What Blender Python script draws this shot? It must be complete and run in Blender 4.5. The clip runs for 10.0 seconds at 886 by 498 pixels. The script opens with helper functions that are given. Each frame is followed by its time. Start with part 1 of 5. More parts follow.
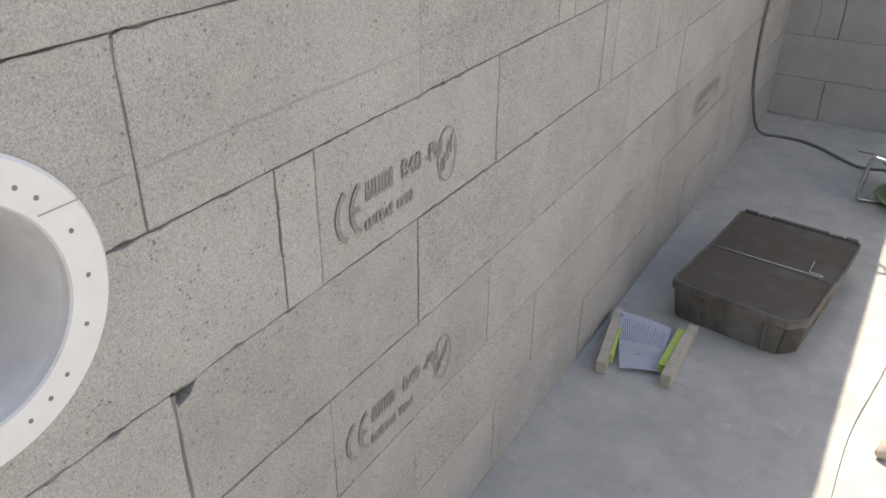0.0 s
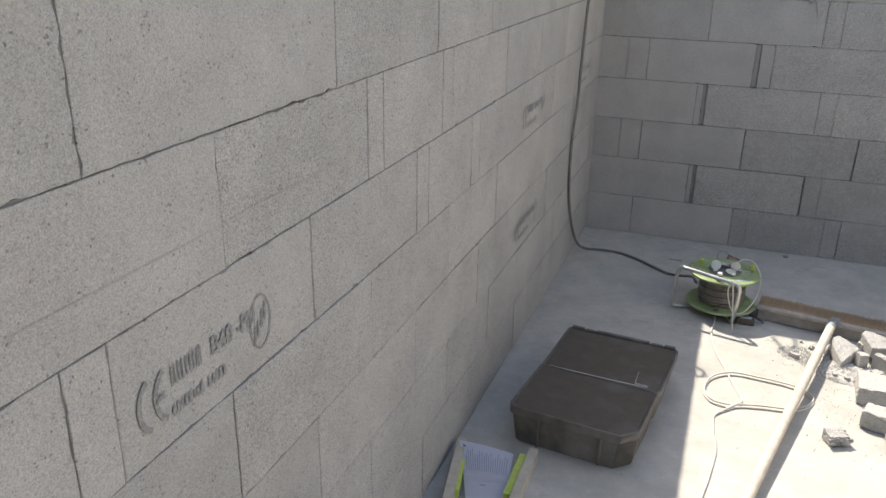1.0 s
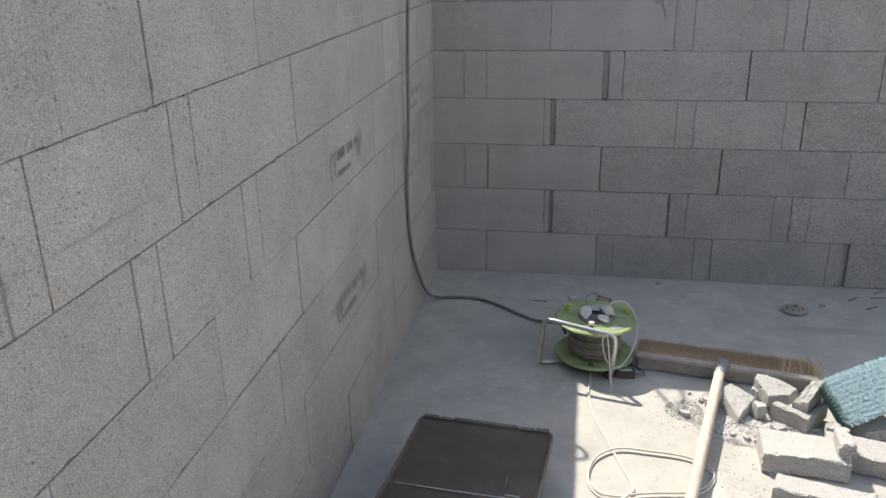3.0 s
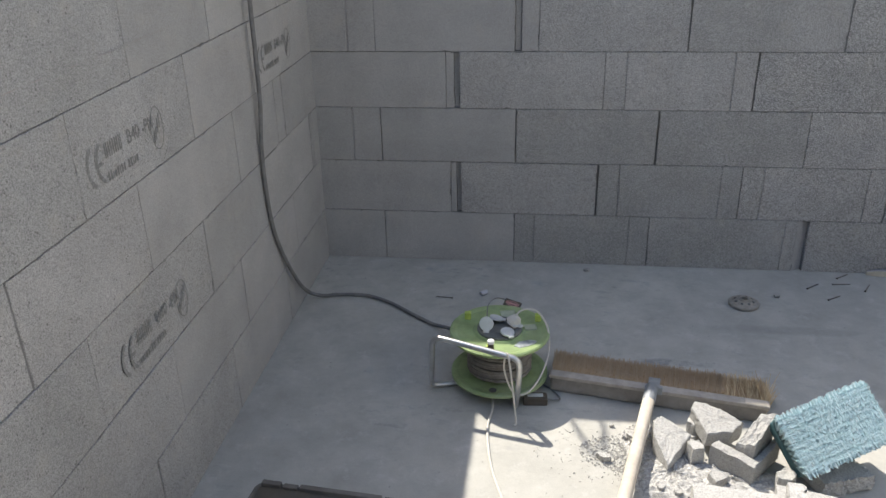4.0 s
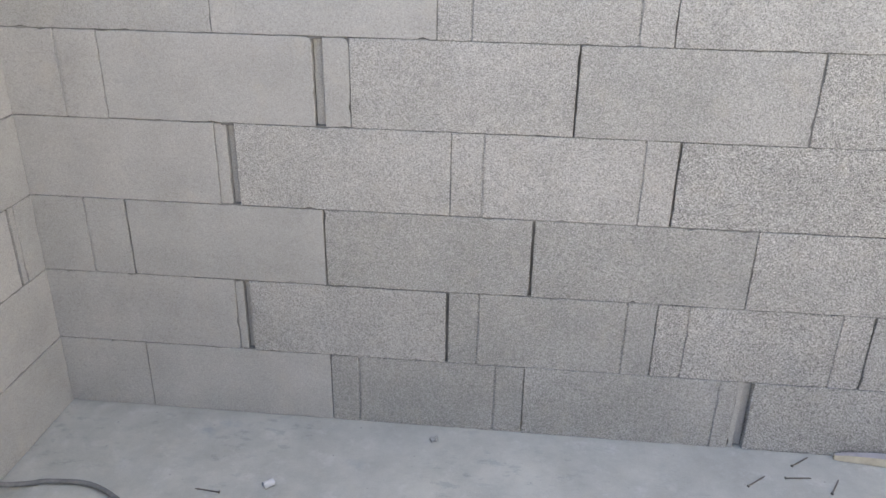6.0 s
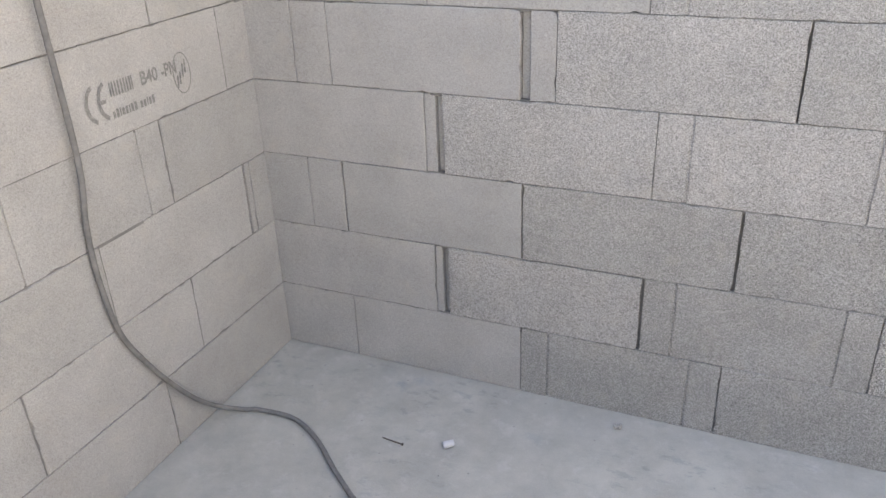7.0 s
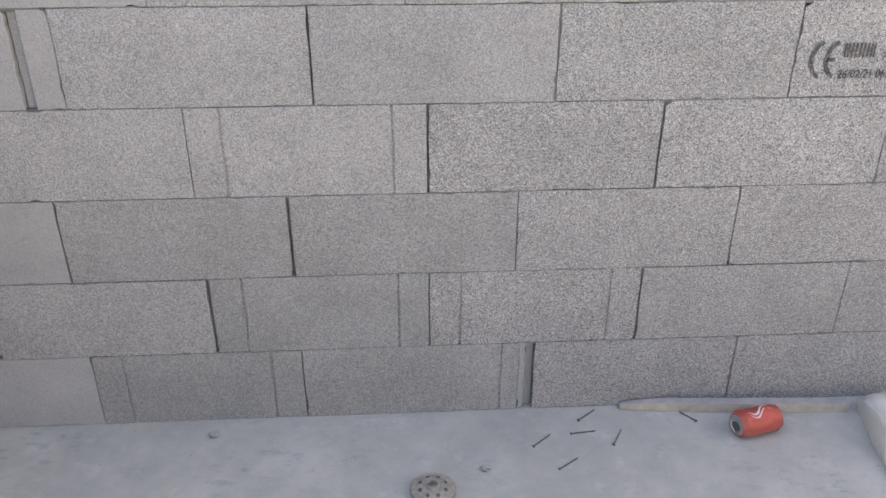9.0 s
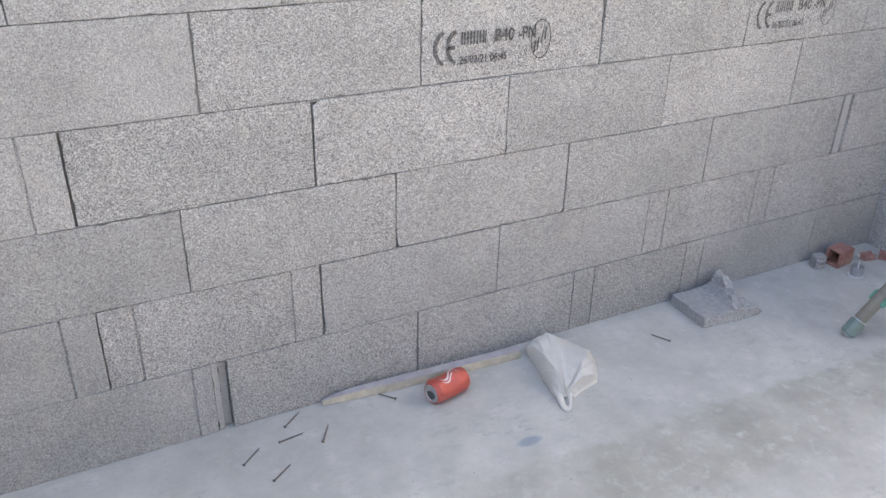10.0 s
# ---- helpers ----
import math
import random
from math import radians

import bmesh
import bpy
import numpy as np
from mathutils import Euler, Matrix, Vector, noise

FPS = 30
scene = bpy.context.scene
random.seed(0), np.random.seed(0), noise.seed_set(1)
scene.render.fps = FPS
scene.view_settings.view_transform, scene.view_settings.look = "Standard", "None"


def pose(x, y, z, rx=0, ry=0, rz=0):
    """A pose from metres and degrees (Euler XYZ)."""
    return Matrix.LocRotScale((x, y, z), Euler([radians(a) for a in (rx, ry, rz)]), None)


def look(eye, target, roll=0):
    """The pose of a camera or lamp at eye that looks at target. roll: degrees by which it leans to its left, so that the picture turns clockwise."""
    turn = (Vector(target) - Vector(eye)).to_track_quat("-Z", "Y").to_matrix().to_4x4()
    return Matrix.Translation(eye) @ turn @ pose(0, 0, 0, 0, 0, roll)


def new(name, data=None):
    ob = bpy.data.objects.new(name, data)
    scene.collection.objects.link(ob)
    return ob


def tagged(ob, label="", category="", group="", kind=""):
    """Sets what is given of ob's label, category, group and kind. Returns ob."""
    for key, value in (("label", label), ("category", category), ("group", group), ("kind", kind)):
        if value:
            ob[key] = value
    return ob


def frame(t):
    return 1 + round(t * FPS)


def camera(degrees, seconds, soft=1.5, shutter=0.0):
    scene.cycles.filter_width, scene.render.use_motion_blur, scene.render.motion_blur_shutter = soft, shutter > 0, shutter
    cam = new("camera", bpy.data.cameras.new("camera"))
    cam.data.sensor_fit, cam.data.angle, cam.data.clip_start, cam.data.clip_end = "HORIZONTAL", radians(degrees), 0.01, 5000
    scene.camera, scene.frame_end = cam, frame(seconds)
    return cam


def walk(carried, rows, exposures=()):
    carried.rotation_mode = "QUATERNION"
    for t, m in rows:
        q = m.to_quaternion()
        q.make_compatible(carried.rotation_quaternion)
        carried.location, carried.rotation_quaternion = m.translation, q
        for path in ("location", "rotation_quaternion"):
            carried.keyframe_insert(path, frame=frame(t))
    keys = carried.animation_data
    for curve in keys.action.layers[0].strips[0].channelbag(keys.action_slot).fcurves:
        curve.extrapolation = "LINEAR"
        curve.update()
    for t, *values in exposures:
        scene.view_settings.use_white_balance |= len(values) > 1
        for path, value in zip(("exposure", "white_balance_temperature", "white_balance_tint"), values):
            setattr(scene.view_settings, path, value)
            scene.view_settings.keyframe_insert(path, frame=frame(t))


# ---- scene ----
cam = camera(57.8, 10.0)
PATH = [
    (0, (0.618, -4.124, 1.387), (-0.285, -2.641, 0.394), 0.6),
    (0.3, (0.639, -4.144, 1.42), (-0.154, -2.545, 0.519), 1.2),
    (0.5, (0.612, -4.111, 1.429), (-0.112, -2.45, 0.581), 1.9),
    (1, (0.652, -4.071, 1.456), (0.024, -2.32, 0.721), 1.1),
    (1.5, (0.716, -4.013, 1.458), (0.132, -2.226, 0.778), -0.1),
    (2, (0.756, -3.932, 1.443), (0.173, -2.137, 0.781), -0.6),
    (2.5, (0.643, -3.718, 1.415), (0.095, -1.916, 0.745), -1.2),
    (2.7, (0.602, -3.606, 1.427), (0.172, -1.776, 0.745), -1.1),
    (3.9, (0.823, -2.849, 1.364), (0.579, -1.051, 0.525), -1.4),
    (4, (0.82, -2.783, 1.36), (0.583, -0.987, 0.511), -1.4),
    (4.5, (0.851, -2.432, 1.351), (0.639, -0.634, 0.5), -0.9),
    (5, (1.01, -2.172, 1.313), (0.791, -0.359, 0.498), 0.2),
    (5.5, (1.114, -1.923, 1.301), (0.922, -0.104, 0.492), 0.8),
    (5.7, (1.127, -1.817, 1.303), (1.017, 0.006, 0.488), 1.4),
    (6.8, (1.304, -1.662, 1.313), (0.673, 0.013, 0.42), -2.1),
    (7, (1.27, -1.677, 1.322), (0.536, -0.05, 0.42), -2.3),
    (7.5, (1.214, -1.663, 1.339), (0.353, -0.107, 0.424), -2.1),
    (7.9, (1.243, -1.632, 1.306), (0.75, 0.089, 0.413), 0.9),
    (8, (1.285, -1.62, 1.305), (0.91, 0.127, 0.406), 1.2),
    (8.5, (1.375, -1.6, 1.304), (1.343, 0.18, 0.393), 0.9),
    (9, (1.465, -1.608, 1.295), (1.568, 0.166, 0.376), 0.0),
    (9.5, (1.538, -1.596, 1.307), (1.949, 0.107, 0.341), 0.8),
    (10, (1.494, -1.604, 1.314), (2.332, -0.04, 0.392), 1.3),
]
EXPOSURES = [(0, 1.22, 7500, 12), (0.3, 0.93, 7400, 12), (0.5, 0.92, 7350, 12), (1.5, 1.05, 7200, 11), (2.4, 1.0, 7100, 11), (2.7, 0.86, 7100, 11), (4, 0.84, 6900, 10), (4.5, 1.22, 7050, 10), (5, 1.80, 7100, 10), (5.5, 2.10, 7450, 11), (7, 2.19, 7650, 14), (7.5, 2.17, 7500, 14), (8, 2.32, 7900, 14), (9, 1.95, 7550, 16), (9.5, 2.09, 7400, 15), (10, 2.2, 7400, 14)]
walk(cam, [(t, look(eye, target, roll)) for t, eye, target, roll in PATH], EXPOSURES)

# ---- world and sun ----
SUN_WAY = Vector((0.475, -0.543, -1.0)).normalized()
world = bpy.data.worlds.new("world")
scene.world = world
world.use_nodes = True
wn = world.node_tree
sky = wn.nodes.new("ShaderNodeTexSky")
sky.sky_type = "NISHITA"
sky.sun_disc = False
sky.sun_elevation = math.asin(-SUN_WAY.z)
sky.sun_rotation = math.atan2(-SUN_WAY.x, -SUN_WAY.y)
wn.links.new(sky.outputs[0], wn.nodes["Background"].inputs[0])
wn.nodes["Background"].inputs[1].default_value = 0.15
sun = new("sun", bpy.data.lights.new("sun", "SUN"))
sun.data.energy, sun.data.angle, sun.data.color = 3.8, radians(0.55), (1.0, 0.965, 0.91)
sun.matrix_world = Matrix.Translation((-2, 3, 6)) @ SUN_WAY.to_track_quat("-Z", "Y").to_matrix().to_4x4()


# ---- material helpers ----
class Mat:
    """A node material under construction."""
    def __init__(self, name, rough=0.9, metal=0.0, spec=0.3):
        self.m = bpy.data.materials.new(name)
        self.m.use_nodes = True
        self.t = self.m.node_tree
        self.b = self.t.nodes["Principled BSDF"]
        self.b.inputs["Roughness"].default_value = rough
        self.b.inputs["Metallic"].default_value = metal
        self.b.inputs["Specular IOR Level"].default_value = spec
        self.pos = None

    def node(self, kind, **kw):
        n = self.t.nodes.new(kind)
        for k, v in kw.items():
            n.inputs[k].default_value = v
        return n

    def link(self, a, b):
        self.t.links.new(a, b)

    def where(self, space="world"):
        if space == "world":
            return self.node("ShaderNodeNewGeometry").outputs["Position"]
        return self.node("ShaderNodeTexCoord").outputs["Object"]

    def noise(self, vec, scale, detail=4.0, rough=0.55):
        n = self.node("ShaderNodeTexNoise", Scale=scale, Detail=detail, Roughness=rough)
        self.link(vec, n.inputs["Vector"])
        return n.outputs["Fac"]

    def voronoi(self, vec, scale, out="Distance"):
        n = self.node("ShaderNodeTexVoronoi", Scale=scale)
        self.link(vec, n.inputs["Vector"])
        return n.outputs[out]

    def ramp(self, fac, stops):
        n = self.t.nodes.new("ShaderNodeValToRGB")
        e = n.color_ramp.elements
        while len(e) < len(stops):
            e.new(0.5)
        for i, (p, c) in enumerate(stops):
            e[i].position = p
            e[i].color = (*c, 1) if isinstance(c, tuple) else (c, c, c, 1)
        self.link(fac, n.inputs[0])
        return n.outputs[0]

    def mix(self, a, b, fac, mode="MIX"):
        n = self.t.nodes.new("ShaderNodeMix")
        n.data_type, n.blend_type = "RGBA", mode
        for v, s in ((fac, n.inputs[0]), (a, n.inputs[6]), (b, n.inputs[7])):
            if isinstance(v, (int, float)):
                s.default_value = v if s == n.inputs[0] else (v, v, v, 1)
            elif isinstance(v, tuple):
                s.default_value = (*v, 1)
            else:
                self.link(v, s)
        return n.outputs[2]

    def math(self, op, a, b=0.0):
        n = self.t.nodes.new("ShaderNodeMath")
        n.operation = op
        for v, s in ((a, n.inputs[0]), (b, n.inputs[1])):
            if isinstance(v, (int, float)):
                s.default_value = v
            else:
                self.link(v, s)
        return n.outputs[0]

    def bump(self, height, strength, distance):
        n = self.node("ShaderNodeBump", Strength=strength, Distance=distance)
        self.link(height, n.inputs["Height"])
        self.link(n.outputs[0], self.b.inputs["Normal"])

    def color(self, c):
        if isinstance(c, tuple):
            self.b.inputs["Base Color"].default_value = (*c, 1)
        else:
            self.link(c, self.b.inputs["Base Color"])
        return self.m


def block_material(name, grit, pits, pale=1.0):
    """Porous pressed-concrete block: pale grains with dark pores between them, slow tone changes, each block a little
    different.
    grit sets how open its skin is, pits how many larger holes it has, pale scales its whole tone."""
    k = Mat(name, 0.95, 0, 0.15)
    p = k.where()
    rnd = k.node("ShaderNodeObjectInfo").outputs["Random"]
    c = k.ramp(rnd, [(0.0, (0.345, 0.338, 0.325)), (0.35, (0.366, 0.358, 0.344)), (0.75, (0.383, 0.372, 0.357)), (1.0, (0.405, 0.394, 0.378))])
    c = k.mix(c, pale, 1.0, "MULTIPLY")
    warp = k.node("ShaderNodeTexNoise", Scale=160.0, Detail=2.0)
    k.link(p, warp.inputs["Vector"])
    q = k.mix(p, k.mix(p, k.mix(warp.outputs["Color"], (0.5, 0.5, 0.5), 1.0, "SUBTRACT"), 0.006, "ADD"), 1.0)
    # grains of mixed brightness, some nearly white
    tint = k.node("ShaderNodeSeparateColor")
    k.link(k.voronoi(q, 350, "Color"), tint.inputs[0])
    c = k.mix(c, k.ramp(tint.outputs[0], [(0.0, 0.74), (0.45, 1.03), (0.8, 1.14), (1.0, 1.36)]), 0.85 * grit, "MULTIPLY")
    small = k.node("ShaderNodeSeparateColor")
    k.link(k.voronoi(q, 680, "Color"), small.inputs[0])
    c = k.mix(c, k.ramp(small.outputs[0], [(0.0, 0.52), (0.5, 1.0), (1.0, 1.52)]), 0.80 * grit, "MULTIPLY")
    # pores between the grains
    pore = k.ramp(k.noise(p, 400, 2.0, 0.5), [(0.37, 1.0), (0.46, 0.0)])
    c = k.mix(c, (0.09, 0.088, 0.085), k.math("MULTIPLY", pore, 0.74 * grit))
    slow = k.noise(p, 5, 5.0, 0.6)
    c = k.mix(c, k.ramp(slow, [(0.3, 0.86), (0.7, 1.12)]), 0.8, "MULTIPLY")
    dust = k.noise(p, 14, 4.0, 0.6)
    c = k.mix(c, (0.47, 0.43, 0.375), k.math("MULTIPLY", k.ramp(dust, [(0.56, 0.0), (0.74, 1.0)]), 0.34))
    # larger holes, in drifts
    hole = k.voronoi(q, 120, "Distance")
    gate = k.noise(p, 30, 4.0, 0.6)
    depth = k.math("MULTIPLY", k.ramp(hole, [(0.14, 1.0), (0.30, 0.0)]), k.ramp(gate, [(0.56 - 0.05 * pits, 0.0), (0.65 - 0.05 * pits, 1.0)]))
    c = k.mix(c, (0.12, 0.115, 0.108), k.math("MULTIPLY", depth, min(0.9, 0.7 * pits)))
    h = k.math("ADD", k.math("MULTIPLY", k.voronoi(q, 300), -0.7), k.math("MULTIPLY", pore, -0.5))
    h = k.math("SUBTRACT", h, k.math("MULTIPLY", depth, 1.5 * pits))
    k.bump(h, 0.55 * grit + 0.12, 0.0022)
    return k.color(c)


def plain_concrete(name, low, high, scale=6.0, bump=0.5):
    k = Mat(name, 0.92, 0, 0.2)
    p = k.where()
    a = k.noise(p, scale, 6.0, 0.62)
    c = k.ramp(a, [(0.3, low), (0.7, high)])
    f = k.noise(p, 220, 3.0, 0.65)
    c = k.mix(c, k.ramp(f, [(0.3, 0.8), (0.7, 1.15)]), 0.5, "MULTIPLY")
    k.bump(f, bump, 0.002)
    return k.color(c)


def floor_material():
    """Power-floated slab: pale grey with dust, scuffs, lime blooms, a damp brownish stain and dark specks."""
    k = Mat("floor_concrete", 0.8, 0, 0.3)
    p = k.where()
    big = k.noise(p, 1.3, 6.0, 0.62)
    c = k.ramp(big, [(0.32, (0.382, 0.375, 0.345)), (0.55, (0.434, 0.424, 0.387)), (0.72, (0.484, 0.472, 0.425))])
    mid = k.noise(p, 7, 7.0, 0.7)
    c = k.mix(c, k.ramp(mid, [(0.33, 0.80), (0.66, 1.14)]), 0.75, "MULTIPLY")
    lime = k.noise(p, 15, 6.0, 0.72)
    c = k.mix(c, (0.58, 0.57, 0.55), k.math("MULTIPLY", k.ramp(lime, [(0.55, 0.0), (0.70, 1.0)]), 0.42))
    # damp stain along the slab's middle, its edge broken by noise
    s = k.node("ShaderNodeSeparateXYZ")
    k.link(p, s.inputs[0])
    fray = k.math("MULTIPLY", k.math("SUBTRACT", k.noise(p, 9, 5.0, 0.7), 0.5), 0.10)
    into = k.math("ADD", k.math("ADD", k.math("MULTIPLY", s.outputs[1], -1.0), k.math("MULTIPLY", s.outputs[0], -0.045)), fray)
    near = k.math("MULTIPLY", k.ramp(into, [(0.325, 0.0), (0.348, 1.0)]), k.ramp(into, [(0.53, 1.0), (0.62, 0.0)]))
    side = k.ramp(k.math("MULTIPLY", k.math("ADD", s.outputs[0], fray), 0.25), [(0.51, 0.0), (0.62, 1.0)])
    damp = k.math("MULTIPLY", k.math("MULTIPLY", near, side), k.ramp(k.noise(p, 5, 4.0, 0.6), [(0.30, 0.45), (0.55, 1.0)]))
    c = k.mix(c, k.mix(c, (0.80, 0.795, 0.745), 1.0, "MULTIPLY"), k.math("MULTIPLY", damp, 0.9))
    crust = k.noise(p, 13, 6.0, 0.7)
    bloom = k.noise(p, 24, 4.0, 0.6)
    c = k.mix(c, (0.64, 0.63, 0.61), k.math("MULTIPLY", k.math("MULTIPLY", k.ramp(bloom, [(0.56, 0.0), (0.72, 1.0)]), damp), 0.36))
    # faint blue-grey smears
    sm = k.noise(p, 3.4, 3.0, 0.5)
    c = k.mix(c, (0.26, 0.29, 0.32), k.math("MULTIPLY", k.math("MULTIPLY", k.ramp(sm, [(0.66, 0.0), (0.74, 1.0)]), k.ramp(crust, [(0.5, 0.0), (0.62, 1.0)])), 0.5))
    # dark wet streak left by the broom and sweepings beside it
    def spot(x, y, rx, ry, wob):
        ax = k.math("MULTIPLY", k.math("ADD", s.outputs[0], -x), 1 / rx)
        ay = k.math("MULTIPLY", k.math("ADD", s.outputs[1], -y), 1 / ry)
        d = k.math("ADD", k.math("ADD", k.math("MULTIPLY", ax, ax), k.math("MULTIPLY", ay, ay)), k.math("MULTIPLY", k.noise(p, 12, 5.0, 0.7), wob))
        return k.ramp(k.math("MULTIPLY", d, 0.5), [(0.32, 1.0), (0.62, 0.0)])
    c = k.mix(c, k.mix(c, (0.86, 0.865, 0.87), 1.0, "MULTIPLY"), spot(1.62, -0.44, 0.30, 0.035, 0.9))
    c = k.mix(c, k.mix(c, (0.55, 0.57, 0.62), 1.0, "MULTIPLY"), k.math("MULTIPLY", spot(1.22, -0.665, 0.17, 0.035, 1.3), k.ramp(lime, [(0.42, 0.0), (0.55, 1.0)])))
    c = k.mix(c, (0.19, 0.25, 0.30), k.math("MULTIPLY", spot(2.410, -0.366, 0.048, 0.020, 0.8), 0.7))
    # dark damp scuffs, drawn out along the wall
    sq = k.node("ShaderNodeMapping")
    sq.inputs["Scale"].default_value = (0.55, 1.0, 1.0)
    k.link(p, sq.inputs["Vector"])
    scuff = k.noise(sq.outputs[0], 34, 6.0, 0.68)
    zone = k.noise(p, 2.6, 4.0, 0.6)
    c = k.mix(c, k.mix(c, (0.66, 0.69, 0.74), 1.0, "MULTIPLY"), k.math("MULTIPLY", k.math("MULTIPLY", k.ramp(scuff, [(0.54, 0.0), (0.64, 1.0)]), k.ramp(zone, [(0.50, 0.0), (0.62, 1.0)])), 0.6))
    speck = k.voronoi(p, 26)
    gate = k.noise(p, 7, 3.0)
    sp = k.math("MULTIPLY", k.ramp(speck, [(0.05, 1.0), (0.085, 0.0)]), k.ramp(gate, [(0.52, 0.0), (0.56, 1.0)]))
    c = k.mix(c, (0.2, 0.2, 0.2), k.math("MULTIPLY", sp, 0.6))
    f = k.noise(p, 300, 2.0)
    c = k.mix(c, k.ramp(f, [(0.3, 0.9), (0.7, 1.08)]), 0.5, "MULTIPLY")
    k.bump(k.math("ADD", k.math("MULTIPLY", f, 0.25), mid), 0.35, 0.003)
    return k.color(c)


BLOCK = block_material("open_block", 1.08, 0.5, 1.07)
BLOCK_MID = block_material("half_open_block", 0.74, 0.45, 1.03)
# weak grain contrast imitates haze over the corner; also serves smooth block ends
BLOCK_SMOOTH = block_material("smooth_hazed_block", 0.30, 0.3, 1.07)
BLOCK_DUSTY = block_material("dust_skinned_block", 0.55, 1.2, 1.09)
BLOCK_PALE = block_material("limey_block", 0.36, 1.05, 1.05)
CORE = plain_concrete("mortar_core", (0.17, 0.165, 0.16), (0.25, 0.245, 0.235))
MORTAR = plain_concrete("joint_mortar", (0.13, 0.128, 0.124), (0.27, 0.265, 0.255), 9.0)
BED = plain_concrete("bed_mortar", (0.30, 0.292, 0.28), (0.43, 0.42, 0.40), 16.0)
FLOOR = floor_material()
EARTH = plain_concrete("bare_earth", (0.15, 0.125, 0.10), (0.22, 0.19, 0.155), 3.0)
LIMEBED = plain_concrete("pale_levelling_mortar", (0.50, 0.49, 0.47), (0.62, 0.61, 0.59), 12.0)


# ---- mesh helpers ----
def obj(name, bm, material, smooth=False):
    me = bpy.data.meshes.new(name)
    bm.to_mesh(me)
    bm.free()
    me.materials.append(material.m if isinstance(material, Mat) else material)
    if smooth:
        for f in me.polygons:
            f.use_smooth = True
    return new(name, me)


def part(name, bm, material, parent, label="", smooth=False):
    ob = obj(name, bm, material, smooth)
    ob.parent = parent
    if label:
        ob["label"] = label
    return ob


def box(bm, x0, y0, z0, x1, y1, z1, bevel=0.0, m=None, seg=2):
    """A box between two corners, its edges rounded."""
    r = bmesh.ops.create_cube(bm, size=1)["verts"]
    bmesh.ops.transform(bm, verts=r, matrix=Matrix.Translation(((x0 + x1) / 2, (y0 + y1) / 2, (z0 + z1) / 2)) @ Matrix.Diagonal((x1 - x0, y1 - y0, z1 - z0, 1)))
    if bevel:
        edges = list({e for v in r for e in v.link_edges})
        out = bmesh.ops.bevel(bm, geom=edges, offset=bevel, segments=seg, affect="EDGES", profile=0.6)
        r = list({v for f in out["faces"] for v in f.verts} | {v for v in r if v.is_valid})
    if m is not None:
        bmesh.ops.transform(bm, verts=r, matrix=m)
    return bm


def turned(bm, profile, seg=32, m=None):
    """A body of revolution round z from (radius, height) pairs."""
    rings, made = [], []
    for r, z in profile:
        if r < 1e-6:
            v = [bm.verts.new((0, 0, z))]
        else:
            v = [bm.verts.new((r * math.cos(2 * math.pi * i / seg), r * math.sin(2 * math.pi * i / seg), z)) for i in range(seg)]
        rings.append(v)
        made += v
    for a, b in zip(rings, rings[1:]):
        for i in range(seg):
            j = (i + 1) % seg
            if len(a) == 1 and len(b) > 1:
                bm.faces.new((a[0], b[j], b[i]))
            elif len(b) == 1 and len(a) > 1:
                bm.faces.new((a[i], a[j], b[0]))
            elif len(a) > 1:
                bm.faces.new((a[i], a[j], b[j], b[i]))
    if m is not None:
        bmesh.ops.transform(bm, verts=made, matrix=m)
    return bm


def smooth_path(points, steps=8):
    """Catmull-Rom through the points."""
    pts = [Vector(p) for p in points]
    pts = [pts[0] * 2 - pts[1]] + pts + [pts[-1] * 2 - pts[-2]]
    out = []
    for a, b, c, d in zip(pts, pts[1:], pts[2:], pts[3:]):
        for i in range(steps):
            t = i / steps
            out.append(0.5 * ((2 * b) + (c - a) * t + (2 * a - 5 * b + 4 * c - d) * t * t + (3 * b - a - 3 * c + d) * t ** 3))
    out.append(pts[-2])
    return out


def tube(bm, pts, radius, seg=10, m=None):
    """A round tube along a line of points; radius may be a number or one per point."""
    pts = [Vector(p) for p in pts]
    radii = radius if isinstance(radius, list) else [radius] * len(pts)
    prev, made = None, []
    up = None
    for i, p in enumerate(pts):
        d = (pts[min(i + 1, len(pts) - 1)] - pts[max(i - 1, 0)]).normalized()
        if up is None:
            up = Vector((0, 0, 1)) if abs(d.z) < 0.9 else Vector((1, 0, 0))
        side = d.cross(up)
        side.normalize()
        up = side.cross(d).normalized()
        ring = [bm.verts.new(p + radii[i] * (math.cos(2 * math.pi * k / seg) * side + math.sin(2 * math.pi * k / seg) * up)) for k in range(seg)]
        made += ring
        if prev:
            for k in range(seg):
                bm.faces.new((prev[k], prev[(k + 1) % seg], ring[(k + 1) % seg], ring[k]))
        else:
            bm.faces.new(list(reversed(ring)))
        prev = ring
    bm.faces.new(prev)
    if m is not None:
        bmesh.ops.transform(bm, verts=made, matrix=m)
    return bm


def empty(name, m, label, category, group=""):
    ob = new(name)
    ob.empty_display_size = 0.05
    ob.matrix_world = m
    return tagged(ob, label, category, group)


# ---- masonry ----
DEPTH = 0.055


